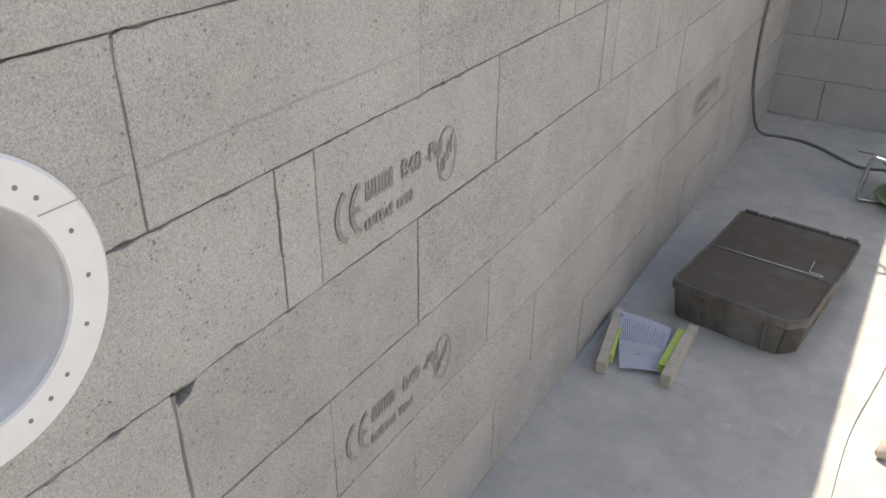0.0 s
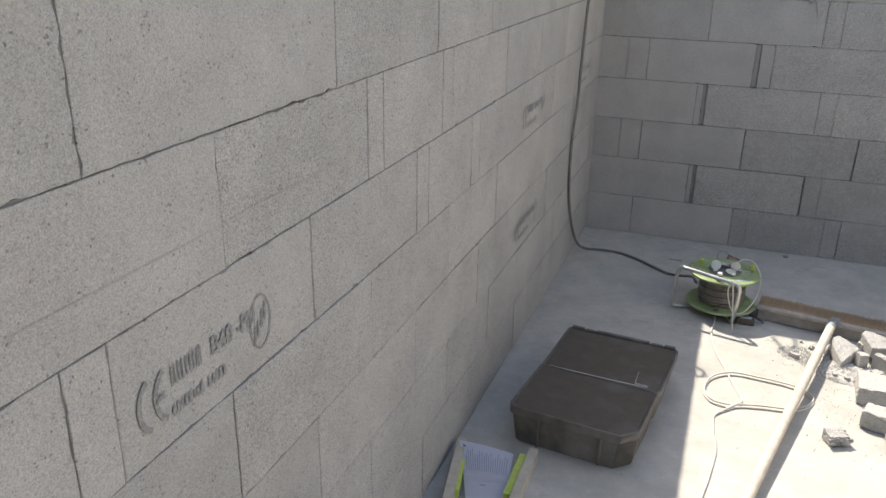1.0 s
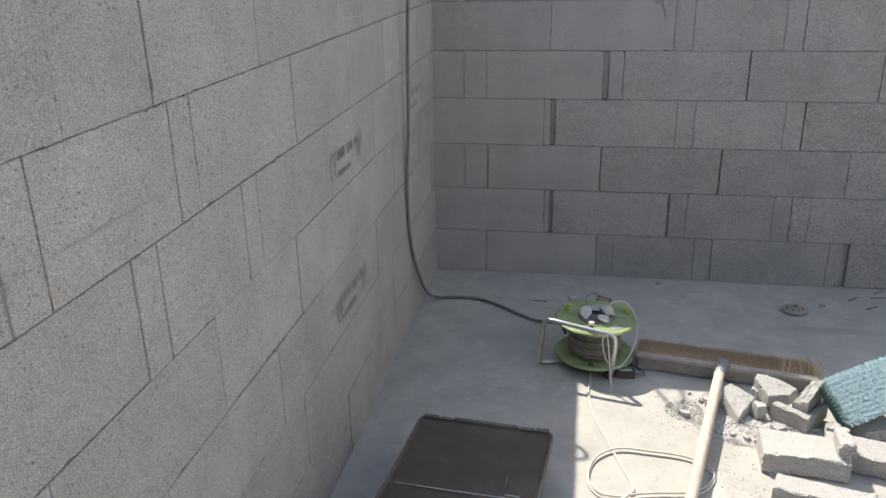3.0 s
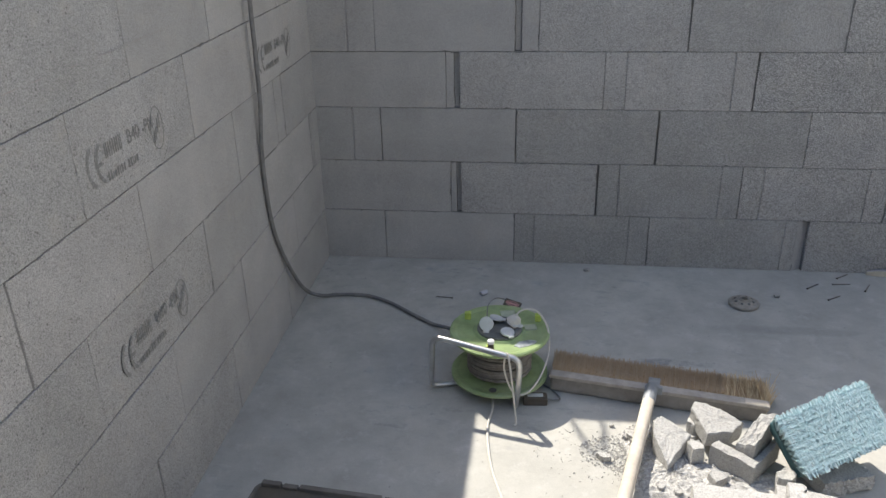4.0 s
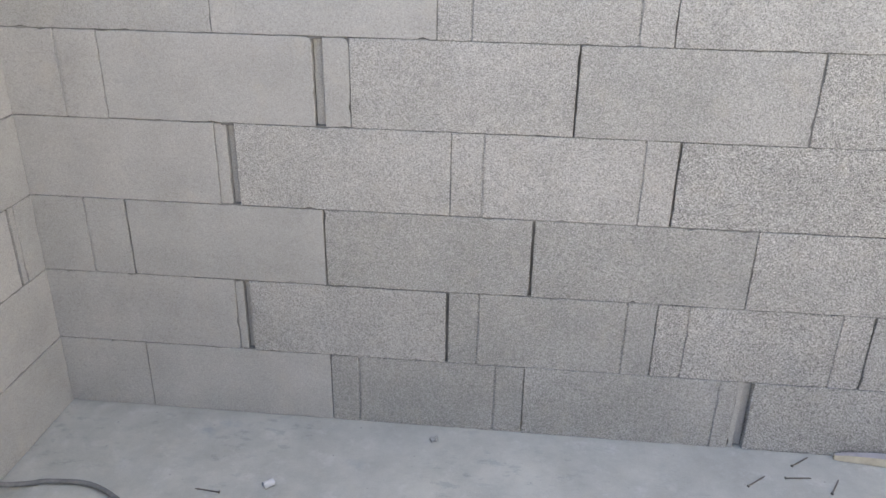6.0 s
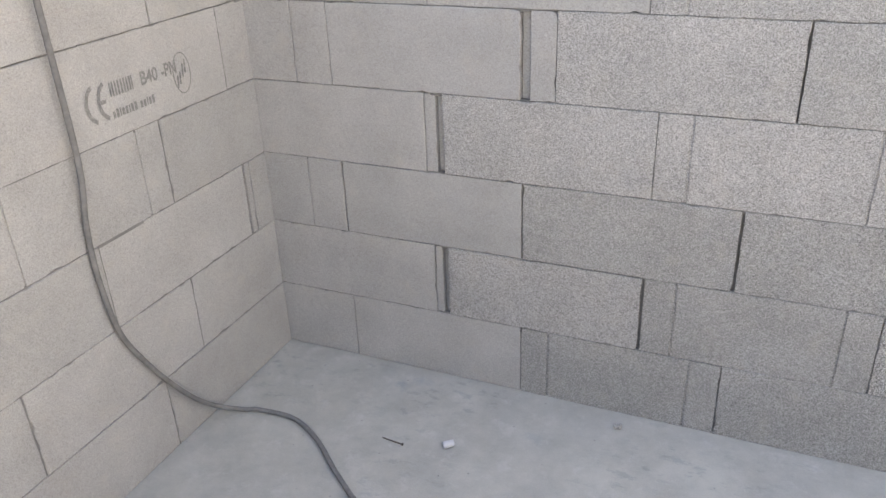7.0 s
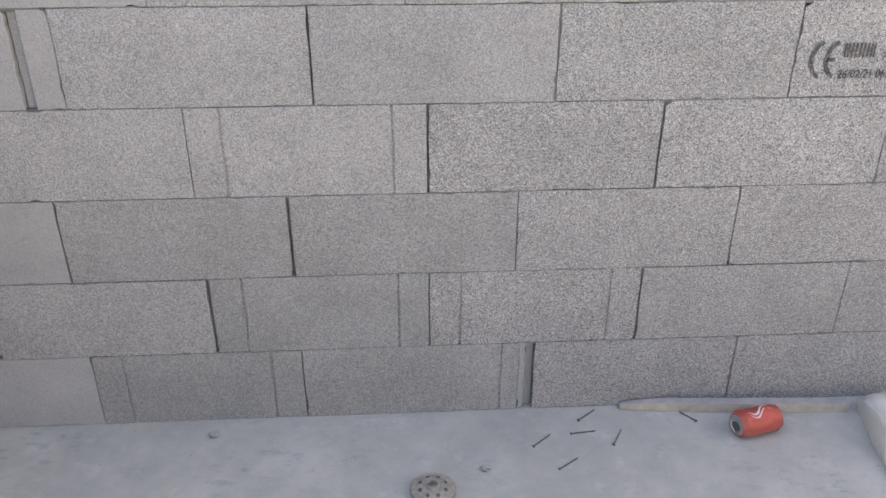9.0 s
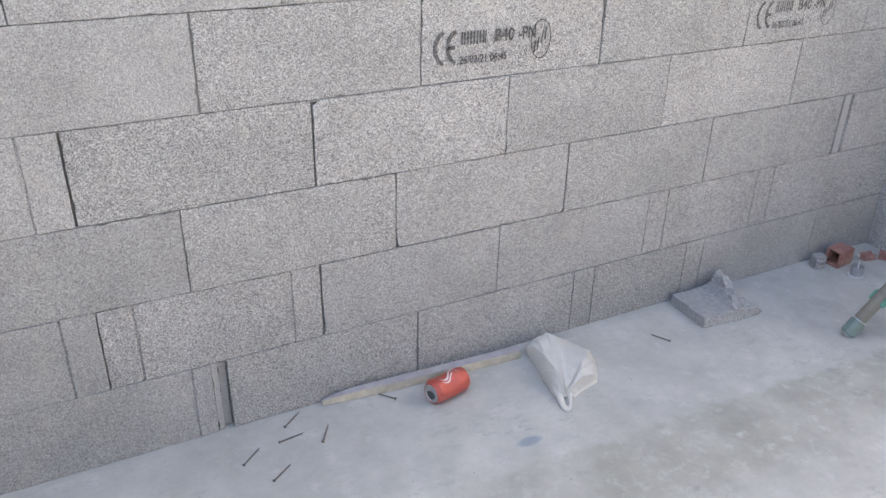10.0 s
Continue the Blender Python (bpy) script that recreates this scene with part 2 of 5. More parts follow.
def face_prism(bm, rng, x0, z0, x1, z1, front=0.0, back=DEPTH, rough=0.0014, chip=None):
    """One block face with an uneven, slightly broken arris; local x along the wall, z up, y into the wall."""
    def line(ax, az, bx, bz):
        n = max(1, int(round(math.hypot(bx - ax, bz - az) / 0.015)))
        return [(ax + (bx - ax) * i / n, az + (bz - az) * i / n) for i in range(n)]
    pts = line(x0, z0, x1, z0) + line(x1, z0, x1, z1) + line(x1, z1, x0, z1) + line(x0, z1, x0, z0)
    cx, cz = (x0 + x1) / 2, (z0 + z1) / 2
    if chip:
        px, pz, cs = (x0 if chip[0] == 0 else x1), (z0 if chip[1] == 0 else z1), chip[2]
        sx, sz = (1 if px < cx else -1), (1 if pz < cz else -1)
        i = min(range(len(pts)), key=lambda q: math.hypot(pts[q][0] - px, pts[q][1] - pz))
        onx, onz = (px + sx * cs * 1.5, pz), (px, pz + sz * cs)
        mid = (px + sx * cs * 0.9, pz + sz * cs * 0.75)
        first = onz if (px, pz) in ((x0, z0), (x1, z1)) else onx
        last = onx if first == onz else onz
        pts[i:i + 1] = [first, mid, last]
    outer, inner, rear = [], [], []
    for x, z in pts:
        j = rng.uniform(0, rough)
        if rng.random() < 0.06:
            j += rng.uniform(0.001, 0.0042)
        sx, sz = (1 if x < cx else -1), (1 if z < cz else -1)
        ex = x + (sx * j if min(abs(x - x0), abs(x - x1)) < 1e-6 else 0)
        ez = z + (sz * j if min(abs(z - z0), abs(z - z1)) < 1e-6 else 0)
        b = rng.uniform(0.0006, 0.0018)
        ix = ex + (sx * b if min(abs(x - x0), abs(x - x1)) < 1e-6 else 0)
        iz = ez + (sz * b if min(abs(z - z0), abs(z - z1)) < 1e-6 else 0)
        inner.append(bm.verts.new((ix, front, iz)))
        outer.append(bm.verts.new((ex, front + b * 0.9, ez)))
        rear.append(bm.verts.new((ex, back, ez)))
    bm.faces.new(inner)
    n = len(pts)
    for i in range(n):
        j = (i + 1) % n
        bm.faces.new((inner[j], inner[i], outer[i], outer[j]))
        bm.faces.new((outer[j], outer[i], rear[i], rear[j]))


def lay_wall(wall, origin, along, courses, seed, length, lap=0.0, skin=None, pointing=(0.004, 0.009, 0.009, 0.012), fine=(), flush=1e9):
    """Lays the blocks of a wall. courses: (z0, z1, [joint, ...]) with a joint a place along the wall, (place, gap width) or
    (place, gap width, recessed strips as shares of the gap and their depths); pointing: how deep the mortar may lie in upright joints;
    grooved: places at which a block starts that has a groove near its left, right or both ends; fine: joints (course, place) that are nearly closed; flush: where the pointing begins to lie nearly flush."""
    rng = random.Random(seed)
    u = Vector(along)
    n_in = Vector((0, 0, 1)).cross(u)          # into the wall
    turn = Matrix((u, n_in, Vector((0, 0, 1)))).transposed().to_4x4()
    made = {}
    mortar, fill = bmesh.new(), bmesh.new()
    for ci, (z0, z1, joints, grooves, chips) in enumerate(courses):
        edges = [(-lap, 0.0)] + [(j[:2] if isinstance(j, tuple) else (j, min(rng.choice((0.0006, 0.0010, 0.0018, 0.0028)), 0.0008 if (ci, round(j, 3)) in fine else 1))) for j in joints] + [(length + lap, 0.0)]
        strips = {j[0]: j[2] for j in joints if isinstance(j, tuple) and len(j) > 2}
        s = 0.0
        while s < length - 0.01:
            e = min(length, s + rng.uniform(0.015, 0.11))
            box(mortar, s, rng.choice((0.0024, 0.0030, 0.0038, 0.0050, 0.008)) * (0.6 if s > flush else 1), z1 - 0.006, e, 0.03, z1 + 0.002)
            s = e
        for a, ga in edges[1:-1]:
            s = a - ga / 2
            for share, deep in strips.get(a, ()):
                face_prism(fill, rng, s + 0.0004, z0 + 0.001, s + ga * share - 0.0004, z1 - 0.002, deep, 0.045, 0.0006)
                s += ga * share
            if ga < 0.01:
                box(mortar, a - 0.004, min(rng.choice(pointing), 0.0025 if (ci, round(a, 3)) in fine or a > flush else 1), z0, a + 0.004, 0.03, z1 - 0.0062)
        for (a, ga), (b, gb) in zip(edges, edges[1:]):
            x0, x1 = a + ga / 2, b - gb / 2
            w, bed = x1 - x0, rng.choice((0.0003, 0.0008, 0.0014))
            h = z1 - z0 - bed
            front = rng.uniform(-0.0012, 0.0015)
            bm = bmesh.new()
            cuts = sorted(grooves.get(round(max(a, 0.0), 3), ()))
            chip = chips.get(round(a, 3))
            if cuts:
                spans, s = [], 0.0
                for c in cuts:
                    spans.append((s, c - 0.0022))
                    s = c + 0.0022
                spans.append((s, w))
                for i, (s0, s1) in enumerate(spans):
                    face_prism(bm, rng, s0, 0, s1, h, front, 0.02, 0.0006)
                face_prism(bm, rng, 0.001, 0.001, w - 0.001, h - 0.001, front + 0.0035, DEPTH, 0.0003)
            else:
                face_prism(bm, rng, 0, 0, w, h, front, DEPTH, chip=chip)
            bmesh.ops.recalc_face_normals(bm, faces=bm.faces[:])
            ob = part("brick", bm, skin(ci, a) if skin else BLOCK, wall)
            ob.matrix_world = Matrix.Translation(Vector(origin) + u * x0 + Vector((0, 0, z0))) @ turn
            made[(ci, round(max(a, 0.0), 3))] = ob
    bmesh.ops.recalc_face_normals(mortar, faces=mortar.faces[:])
    mo = part("mortar", mortar, MORTAR, wall, "grey mortar in the joints")
    mo.matrix_world = Matrix.Translation(Vector(origin)) @ turn
    made["mortar"] = mo
    if fill.verts:
        bmesh.ops.recalc_face_normals(fill, faces=fill.faces[:])
        part("joint_fill", fill, BLOCK_SMOOTH, wall, "recessed block ends in the open joints").matrix_world = mo.matrix_world
    else:
        fill.free()
    return made


G2 = lambda w: (0.072, w - 0.075)
# back wall, seen along +x from the corner; 20 cm courses of 50 cm blocks
BACK_LEN, LEFT_LEN = 4.12, 9.0
back_courses = [
    (0.0, 0.2, [0.232, 0.725, 1.22, (1.763, 0.038, ((0.42, 0.004), (0.58, 0.018))), 2.283, 2.785, 3.285, 3.80], {0.725: G2(0.495), 1.22: (0.478,), 2.785: G2(0.5)}, {}),
    (0.2, 0.4, [(0.5075, 0.037, ((0.58, 0.004), (0.42, 0.016))), (1.023, 0.006), 1.526, 2.025, 2.522, 3.03, 3.54], {1.023: G2(0.503), 1.526: G2(0.499), 3.03: G2(0.51)}, {0.5075: (1, 0, 0.02)}),
    (0.4, 0.6, [0.236, 0.725, (1.22, 0.005), 1.725, 2.223, 2.723, 3.228, (3.812, 0.052, ((0.2, 0.022), (0.6, 0.002), (0.2, 0.022)))], {0.0: (0.163,)}, {}),
    (0.6, 0.8, [(0.502, 0.048, ((0.60, 0.004), (0.40, 0.016))), 1.025, (1.526, 0.004), 2.026, 2.524, 3.03, 3.535], {1.025: G2(0.501)}, {2.026: (0, 1, 0.01)}),
    (0.8, 1.0, [0.232, (0.7585, 0.081, ((0.27, 0.014), (0.73, 0.0015))), 1.293, 1.792, 2.287, 2.79, 3.29, 3.79], {0.0: (0.163,)}, {2.287: (0, 1, 0.012)}),
    (1.0, 1.2, [0.497, 0.99, 1.484, 1.976, 2.48, 3.0, 3.5], {0.99: G2(0.494)}, {}),
]
back_joints_top = [0.13, 0.426, 0.915, 1.43, 1.93, 2.43, 2.93, 3.43, 3.93]
back_courses.append((1.2, 1.235, [(j, 0.0025) for j in back_joints_top], {}, {}))
# left wall: places are distances from the corner
left_spec = [
    (0.0, 0.2, [0.507, 1.0, 1.465, 1.88, 2.38, 2.88, 3.38, 3.88], (), {}),
    (0.2, 0.4, [0.36, 0.862, 1.31, 1.81, 2.2, 2.70, 3.20, 3.70, 4.2], (), {}),
    (0.4, 0.6, [(0.088, 0.026, ((0.25, 0.009), (0.75, 0.0012))), 0.60, 1.055, 1.605, 1.94, 2.438, 2.932, 3.425, 3.92], (), {}),
    (0.6, 0.8, [0.361, 0.856, 1.33, 1.77, 2.205, 2.69, 3.186, 3.686, 4.186], (0.361,), {3.686: (0, 1, 0.024)}),
    (0.8, 1.0, [0.112, 0.60, 1.03, 1.525, 1.965, 2.437, 2.928, 3.42, (3.492, 0.0012), 3.92], (1.965,), {}),
    (1.0, 1.2, [0.33, 0.862, 1.275, 1.713, 2.197, 2.69, 3.176, 3.676, 4.18], (2.197,), {}),
    (1.2, 1.4, [0.6, 1.1, 1.6, 1.89, 2.31, 2.537, 2.816, 3.418, 3.92, 4.31], (), {}),
]


def mirrored(spec, length):
    """Turns distances from the far end into distances from the near end."""
    out = []
    for z0, z1, joints, grooved, chips in spec:
        joints = list(joints)
        while joints[-1] + 0.6 < length:
            joints.append(round(joints[-1] + 0.5, 3))
        rev = [((length - j[0], *j[1:]) if isinstance(j, tuple) else length - j) for j in reversed(joints)]
        ends = [0.0] + [j[0] if isinstance(j, tuple) else j for j in joints] + [length]
        gr = {}
        for a, b in zip(ends, ends[1:]):
            if a in grooved:
                gr[round(length - b, 3)] = G2(b - a)
        out.append((z0, z1, rev, gr, {round(length - b, 3): c for b, c in chips.items()}))
    return out


def core_wall(name, label, x0, y0, x1, y1, h):
    bm = box(bmesh.new(), x0, y0, -0.05, x1, y1, h)
    return tagged(obj(name, bm, CORE), label, "wall", kind="structure")


floor_bm = box(bmesh.new(), -0.4, -9.3, -0.15, 4.5, 0.4, 0.0)
floor = tagged(obj("floor", floor_bm, FLOOR), "dusty pale grey concrete slab, partly in hard sunlight", "floor", kind="structure")
ground_bm = bmesh.new()
bmesh.ops.create_grid(ground_bm, x_segments=1, y_segments=1, size=600)
ground = tagged(obj("ground", ground_bm, EARTH), "bare brown earth round the slab", "ground", kind="structure")
ground.location = (2, -3, -0.14)
wall_back = core_wall("wall_north", "grey concrete block wall in shade, dry joints", -0.22, 0.035, BACK_LEN + 0.2, 0.2, 1.23)
wall_left = core_wall("wall_west", "grey concrete block wall with faded ink stamps", -0.2, -LEFT_LEN, -0.035, 0.035, 1.395)
wall_right = core_wall("wall_east", "plain grey concrete block wall", BACK_LEN + 0.035, -LEFT_LEN, BACK_LEN + 0.2, 0.035, 1.19)
wall_near = core_wall("wall_south", "plain grey concrete block wall", -0.2, -LEFT_LEN - 0.2, BACK_LEN + 0.2, -LEFT_LEN - 0.035, 1.19)


def back_skin(course, a):
    """Grain fades towards the corner: haze is put into the block colour."""
    if course == 6:
        return BED
    a += (0.0, 0.14, -0.1)[course % 3]
    return BLOCK_SMOOTH if a < 0.42 else BLOCK_MID if a < 1.5 or a > 3.2 and course == 0 else BLOCK


BACK = lay_wall(wall_back, (0, 0, 0), (1, 0, 0), back_courses, 3, BACK_LEN, 0.03, back_skin)


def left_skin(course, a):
    """The blocks differ: limey round the flange, open farther on, smoothed by painted haze in the corner."""
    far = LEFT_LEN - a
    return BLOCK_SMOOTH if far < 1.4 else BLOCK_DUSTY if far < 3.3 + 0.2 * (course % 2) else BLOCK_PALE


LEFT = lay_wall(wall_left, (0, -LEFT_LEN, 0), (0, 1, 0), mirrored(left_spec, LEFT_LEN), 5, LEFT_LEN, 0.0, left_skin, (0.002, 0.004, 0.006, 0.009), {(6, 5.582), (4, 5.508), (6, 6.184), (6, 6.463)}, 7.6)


def plain_courses(length, rows=6):
    return [(0.2 * i, 0.2 * i + 0.2, [0.25 * (i % 2) + 0.5 * j for j in range(1, int(length / 0.5)) if 0.25 * (i % 2) + 0.5 * j < length - 0.1], {}, {}) for i in range(rows)]


lay_wall(wall_right, (BACK_LEN, 0, 0), (0, -1, 0), plain_courses(LEFT_LEN), 11, LEFT_LEN)
lay_wall(wall_near, (BACK_LEN, -LEFT_LEN, 0), (-1, 0, 0), plain_courses(BACK_LEN), 12, BACK_LEN)

# mortar pressed out of the top bed, and a pale run below it
rng = random.Random(15)
for x, w, drop in ((0.13, 0.030, 0.016), (0.426, 0.018, 0.010), (0.60, 0.05, 0.008), (0.915, 0.026, 0.022), (0.955, 0.05, 0.085), (1.30, 0.04, 0.008), (1.43, 0.022, 0.014)):
    bm = bmesh.new()
    top, low = [], []
    for i in range(13):
        u = i / 12 * 2 - 1
        top.append(bm.verts.new((x + u * w / 2, 0.0, 1.204 + rng.uniform(0, 0.004))))
        low.append(bm.verts.new((x + u * w / 2 * 0.9, -0.001, 1.2 - drop * max(0.04, 1 - u * u) * rng.uniform(0.65, 1.0))))
    mid = [bm.verts.new(((a.co.x + b.co.x) / 2, -0.0022 - 0.25 * min(drop, 0.02) * rng.random(), (a.co.z + b.co.z) / 2)) for a, b in zip(top, low)]
    for r0, r1 in ((top, mid), (mid, low)):
        for i in range(12):
            bm.faces.new((r0[i], r0[i + 1], r1[i + 1], r1[i]))
    bmesh.ops.recalc_face_normals(bm, faces=bm.faces[:])
    part("mortar_run", bm, BED, wall_back, "pale mortar pressed out of the top bed")

# unseen pale wall, added to bounce sunlight onto the west wall
BOUNCE_PALE = plain_concrete("pale_plaster", (0.74, 0.73, 0.71), (0.82, 0.81, 0.79), 1.5, 0.3)
tagged(obj("bounce_wall_east", box(bmesh.new(), 7.0, -8, -0.14, 7.3, 4, 7.0), BOUNCE_PALE), "plain pale plastered wall beyond the slab", "wall", kind="structure")

# unseen dark wall, added to keep southern sky light off the back wall
DARKWALL = plain_concrete("dark_sky_block", (0.09, 0.09, 0.088), (0.13, 0.128, 0.124), 1.5, 0.3)
tagged(obj("shade_wall_south", box(bmesh.new(), -4.0, -11.3, -0.14, 7.0, -11.0, 7.0), DARKWALL), "plain dark grey wall beyond the slab", "wall", kind="structure")

# yellow shuttering panel that stands on the back wall
PANEL = Mat("yellow_panel", 0.55, 0, 0.4)
_p = PANEL.where()
_n = PANEL.noise(_p, 5, 6.0, 0.6)
PANEL.color(PANEL.mix((0.66, 0.45, 0.12), PANEL.ramp(_n, [(0.35, 0.8), (0.65, 1.1)]), 0.7, "MULTIPLY"))
panel = tagged(obj("formwork_panel", box(bmesh.new(), -0.3, 0.004, 1.235, BACK_LEN, 0.031, 1.795, 0.002), PANEL.m), "yellow shuttering board standing on the back wall", "board")

# marks on the board: faint pencilled lines and a brighter stripe
PENCIL = Mat("brown_pencil", 0.9, 0, 0.1)
PENCIL.color(PENCIL.ramp(PENCIL.noise(PENCIL.where(), 60, 4.0, 0.6), [(0.35, (0.22, 0.14, 0.05)), (0.65, (0.48, 0.32, 0.10))]))
STRIPE = Mat("bright_yellow_paint", 0.55, 0, 0.4)
STRIPE.color(STRIPE.ramp(STRIPE.noise(STRIPE.where(), 9, 4.0, 0.6), [(0.35, (0.70, 0.50, 0.05)), (0.65, (0.80, 0.58, 0.08))]))
PANEL_MARKS = [(0.365, 1.260, 0.470, 1.2625), (0.47, 1.2575, 0.588, 1.260), (0.877, 1.2585, 0.965, 1.261), (0.965, 1.2565, 1.055, 1.259), (0.404, 1.2835, 0.425, 1.287), (0.43, 1.283, 0.435, 1.30), (0.44, 1.287, 0.507, 1.292),
               (0.738, 1.2915, 0.827, 1.2955), (0.835, 1.276, 0.848, 1.280), (1.124, 1.275, 1.129, 1.303), (1.36, 1.272, 1.395, 1.275), (1.405, 1.279, 1.451, 1.285)]
STRIPE_X = 1.255
for x0, z0, x1, z1 in PANEL_MARKS:
    part("pencil_mark", box(bmesh.new(), x0, 0.0032, z0, x1, 0.0039, z1), PENCIL, panel)
part("paint_stripe", box(bmesh.new(), STRIPE_X, 0.0032, 1.236, STRIPE_X + 0.035, 0.0039, 1.79), STRIPE, panel, "brighter yellow stripe")
# rough levelling mortar on top of the west wall
bm = bmesh.new()
rng = random.Random(77)
prev = None
for i in range(121):
    y = -LEFT_LEN + LEFT_LEN * i / 120
    x = -0.006 - rng.uniform(0.0, 0.014)
    row = [bm.verts.new(c) for c in ((x, y, 1.4005), (x - 0.003, y, 1.405 + rng.uniform(0, 0.005)), (-0.10, y, 1.407 + rng.uniform(0, 0.004)), (-0.195, y, 1.402), (-0.2, y, 1.396))]
    if prev:
        for a in range(4):
            bm.faces.new((prev[a], row[a], row[a + 1], prev[a + 1]))
    prev = row
bmesh.ops.recalc_face_normals(bm, faces=bm.faces[:])
part("levelling_mortar", bm, LIMEBED, wall_left, "pale rough mortar on the wall's top")

# ---- materials of the things ----
def simple(name, rgb, rough=0.6, metal=0.0, spec=0.4, vary=0.15, scale=40.0, bump=0.0, space="object"):
    k = Mat(name, rough, metal, spec)
    p = k.where(space)
    n = k.noise(p, scale, 5.0, 0.62)
    c = k.mix(rgb, k.ramp(n, [(0.3, 1 - vary), (0.7, 1 + vary * 0.7)]), 1.0, "MULTIPLY")
    d = k.noise(p, scale * 0.2, 4.0, 0.6)
    dust = k.ramp(d, [(0.5, 0.0), (0.75, 1.0)])
    c = k.mix(c, (0.5, 0.48, 0.45), k.math("MULTIPLY", dust, min(0.35, vary)))
    if bump:
        k.bump(n, bump, 0.002)
    return k.color(c)


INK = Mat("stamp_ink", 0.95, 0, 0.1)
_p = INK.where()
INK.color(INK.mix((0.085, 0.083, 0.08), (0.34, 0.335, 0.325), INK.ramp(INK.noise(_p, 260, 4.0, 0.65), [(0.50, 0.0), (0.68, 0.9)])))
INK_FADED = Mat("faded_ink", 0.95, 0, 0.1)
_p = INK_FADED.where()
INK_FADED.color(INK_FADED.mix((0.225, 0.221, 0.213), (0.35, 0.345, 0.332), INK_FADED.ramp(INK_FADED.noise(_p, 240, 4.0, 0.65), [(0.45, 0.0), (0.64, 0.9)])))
CHALK = Mat("red_chalk", 0.95, 0, 0.1)
_p = CHALK.where()
CHALK.color(CHALK.mix((0.40, 0.335, 0.32), (0.372, 0.362, 0.347), CHALK.ramp(CHALK.noise(_p, 22, 4.0, 0.7), [(0.36, 0.0), (0.54, 1.0)])))
PVC = simple("white_plastic", (0.70, 0.70, 0.70), 0.5, 0, 0.5, 0.05, 30)
LINER = simple("grey_liner", (0.57, 0.57, 0.58), 0.6, 0, 0.4, 0.12, 14)
DARKHOLE = simple("screw_hole", (0.10, 0.10, 0.10), 0.9)
SCREW = simple("screw_recess", (0.20, 0.20, 0.20), 0.8)
BLACK = simple("black_plastic", (0.098, 0.084, 0.068), 0.75, 0, 0.25, 0.12, 25, 0.1)
CASE_OUT = simple("dusty_black_plastic", (0.138, 0.126, 0.111), 0.78, 0, 0.25, 0.3, 18, 0.15)
CASE_GREY = simple("lit_grey_corner", (0.20, 0.186, 0.165), 0.7, 0, 0.3, 0.2, 30)
SOCKET = simple("dark_socket_plastic", (0.13, 0.135, 0.13), 0.6, 0, 0.4, 0.25, 60)
LIME = simple("lime_plastic", (0.275, 0.365, 0.17), 0.38, 0, 0.5, 0.3, 18)
STICKER = simple("worn_sticker", (0.37, 0.40, 0.41), 0.6, 0, 0.3, 0.5, 45)
LIME_PALE = simple("pale_lime", (0.40, 0.45, 0.34), 0.5, 0, 0.4, 0.2, 18)
LIME_FELT = simple("lime_strip", (0.46, 0.56, 0.13), 0.8, 0, 0.2, 0.15, 60)
STEEL = simple("brushed_steel", (0.62, 0.62, 0.61), 0.32, 0.9, 0.5, 0.1, 60)
DULL = simple("grey_iron", (0.36, 0.38, 0.40), 0.55, 0.6, 0.4, 0.2, 60)
DRUMCABLE = simple("dusty_rubber", (0.20, 0.183, 0.165), 0.85, 0, 0.2, 0.3, 50)
RUBBER = simple("black_rubber", (0.18, 0.177, 0.173), 0.8, 0, 0.3, 0.2, 90)
CORD = simple("white_cord", (0.58, 0.555, 0.505), 0.6, 0, 0.3, 0.1, 60)
WOOD = simple("pale_wood", (0.57, 0.51, 0.425), 0.75, 0, 0.25, 0.2, 22, 0.2)
WOOD_PALE = simple("dusty_pale_wood", (0.46, 0.42, 0.35), 0.85, 0, 0.2, 0.18, 24, 0.2)
WOOD_SKYLIT = simple("skylit_wood", (0.42, 0.38, 0.335), 0.85, 0, 0.2, 0.25, 28, 0.3)
WOOD_STAKE = simple("raw_stake_wood", (0.50, 0.45, 0.355), 0.8, 0, 0.2, 0.22, 30, 0.2)
WOOD_TOP = simple("greyed_stake_wood", (0.37, 0.345, 0.345), 0.85, 0, 0.2, 0.2, 26, 0.2)
WOOD_SHADED = simple("dirty_wood", (0.27, 0.245, 0.22), 0.85, 0, 0.2, 0.3, 20, 0.3)
BRISTLE = Mat("brown_bristle", 0.8, 0, 0.25)
_r = BRISTLE.node("ShaderNodeNewGeometry").outputs["Random Per Island"]
BRISTLE.color(BRISTLE.ramp(_r, [(0.0, (0.33, 0.242, 0.158)), (0.7, (0.375, 0.278, 0.183)), (1.0, (0.43, 0.325, 0.215))]))
BRISTLE_PALE = Mat("straw_bristle", 0.8, 0, 0.25)
_r = BRISTLE_PALE.node("ShaderNodeNewGeometry").outputs["Random Per Island"]
BRISTLE_PALE.color(BRISTLE_PALE.ramp(_r, [(0.0, (0.42, 0.30, 0.18)), (0.6, (0.52, 0.39, 0.24)), (1.0, (0.64, 0.52, 0.34))]))
BRISTLE_CORE = simple("bristle_mass", (0.38, 0.262, 0.158), 0.9, 0, 0.1, 0.3, 160, 0.6)
TEAL_B = Mat("teal_bristle", 0.5, 0, 0.4)
_r = TEAL_B.node("ShaderNodeNewGeometry").outputs["Random Per Island"]
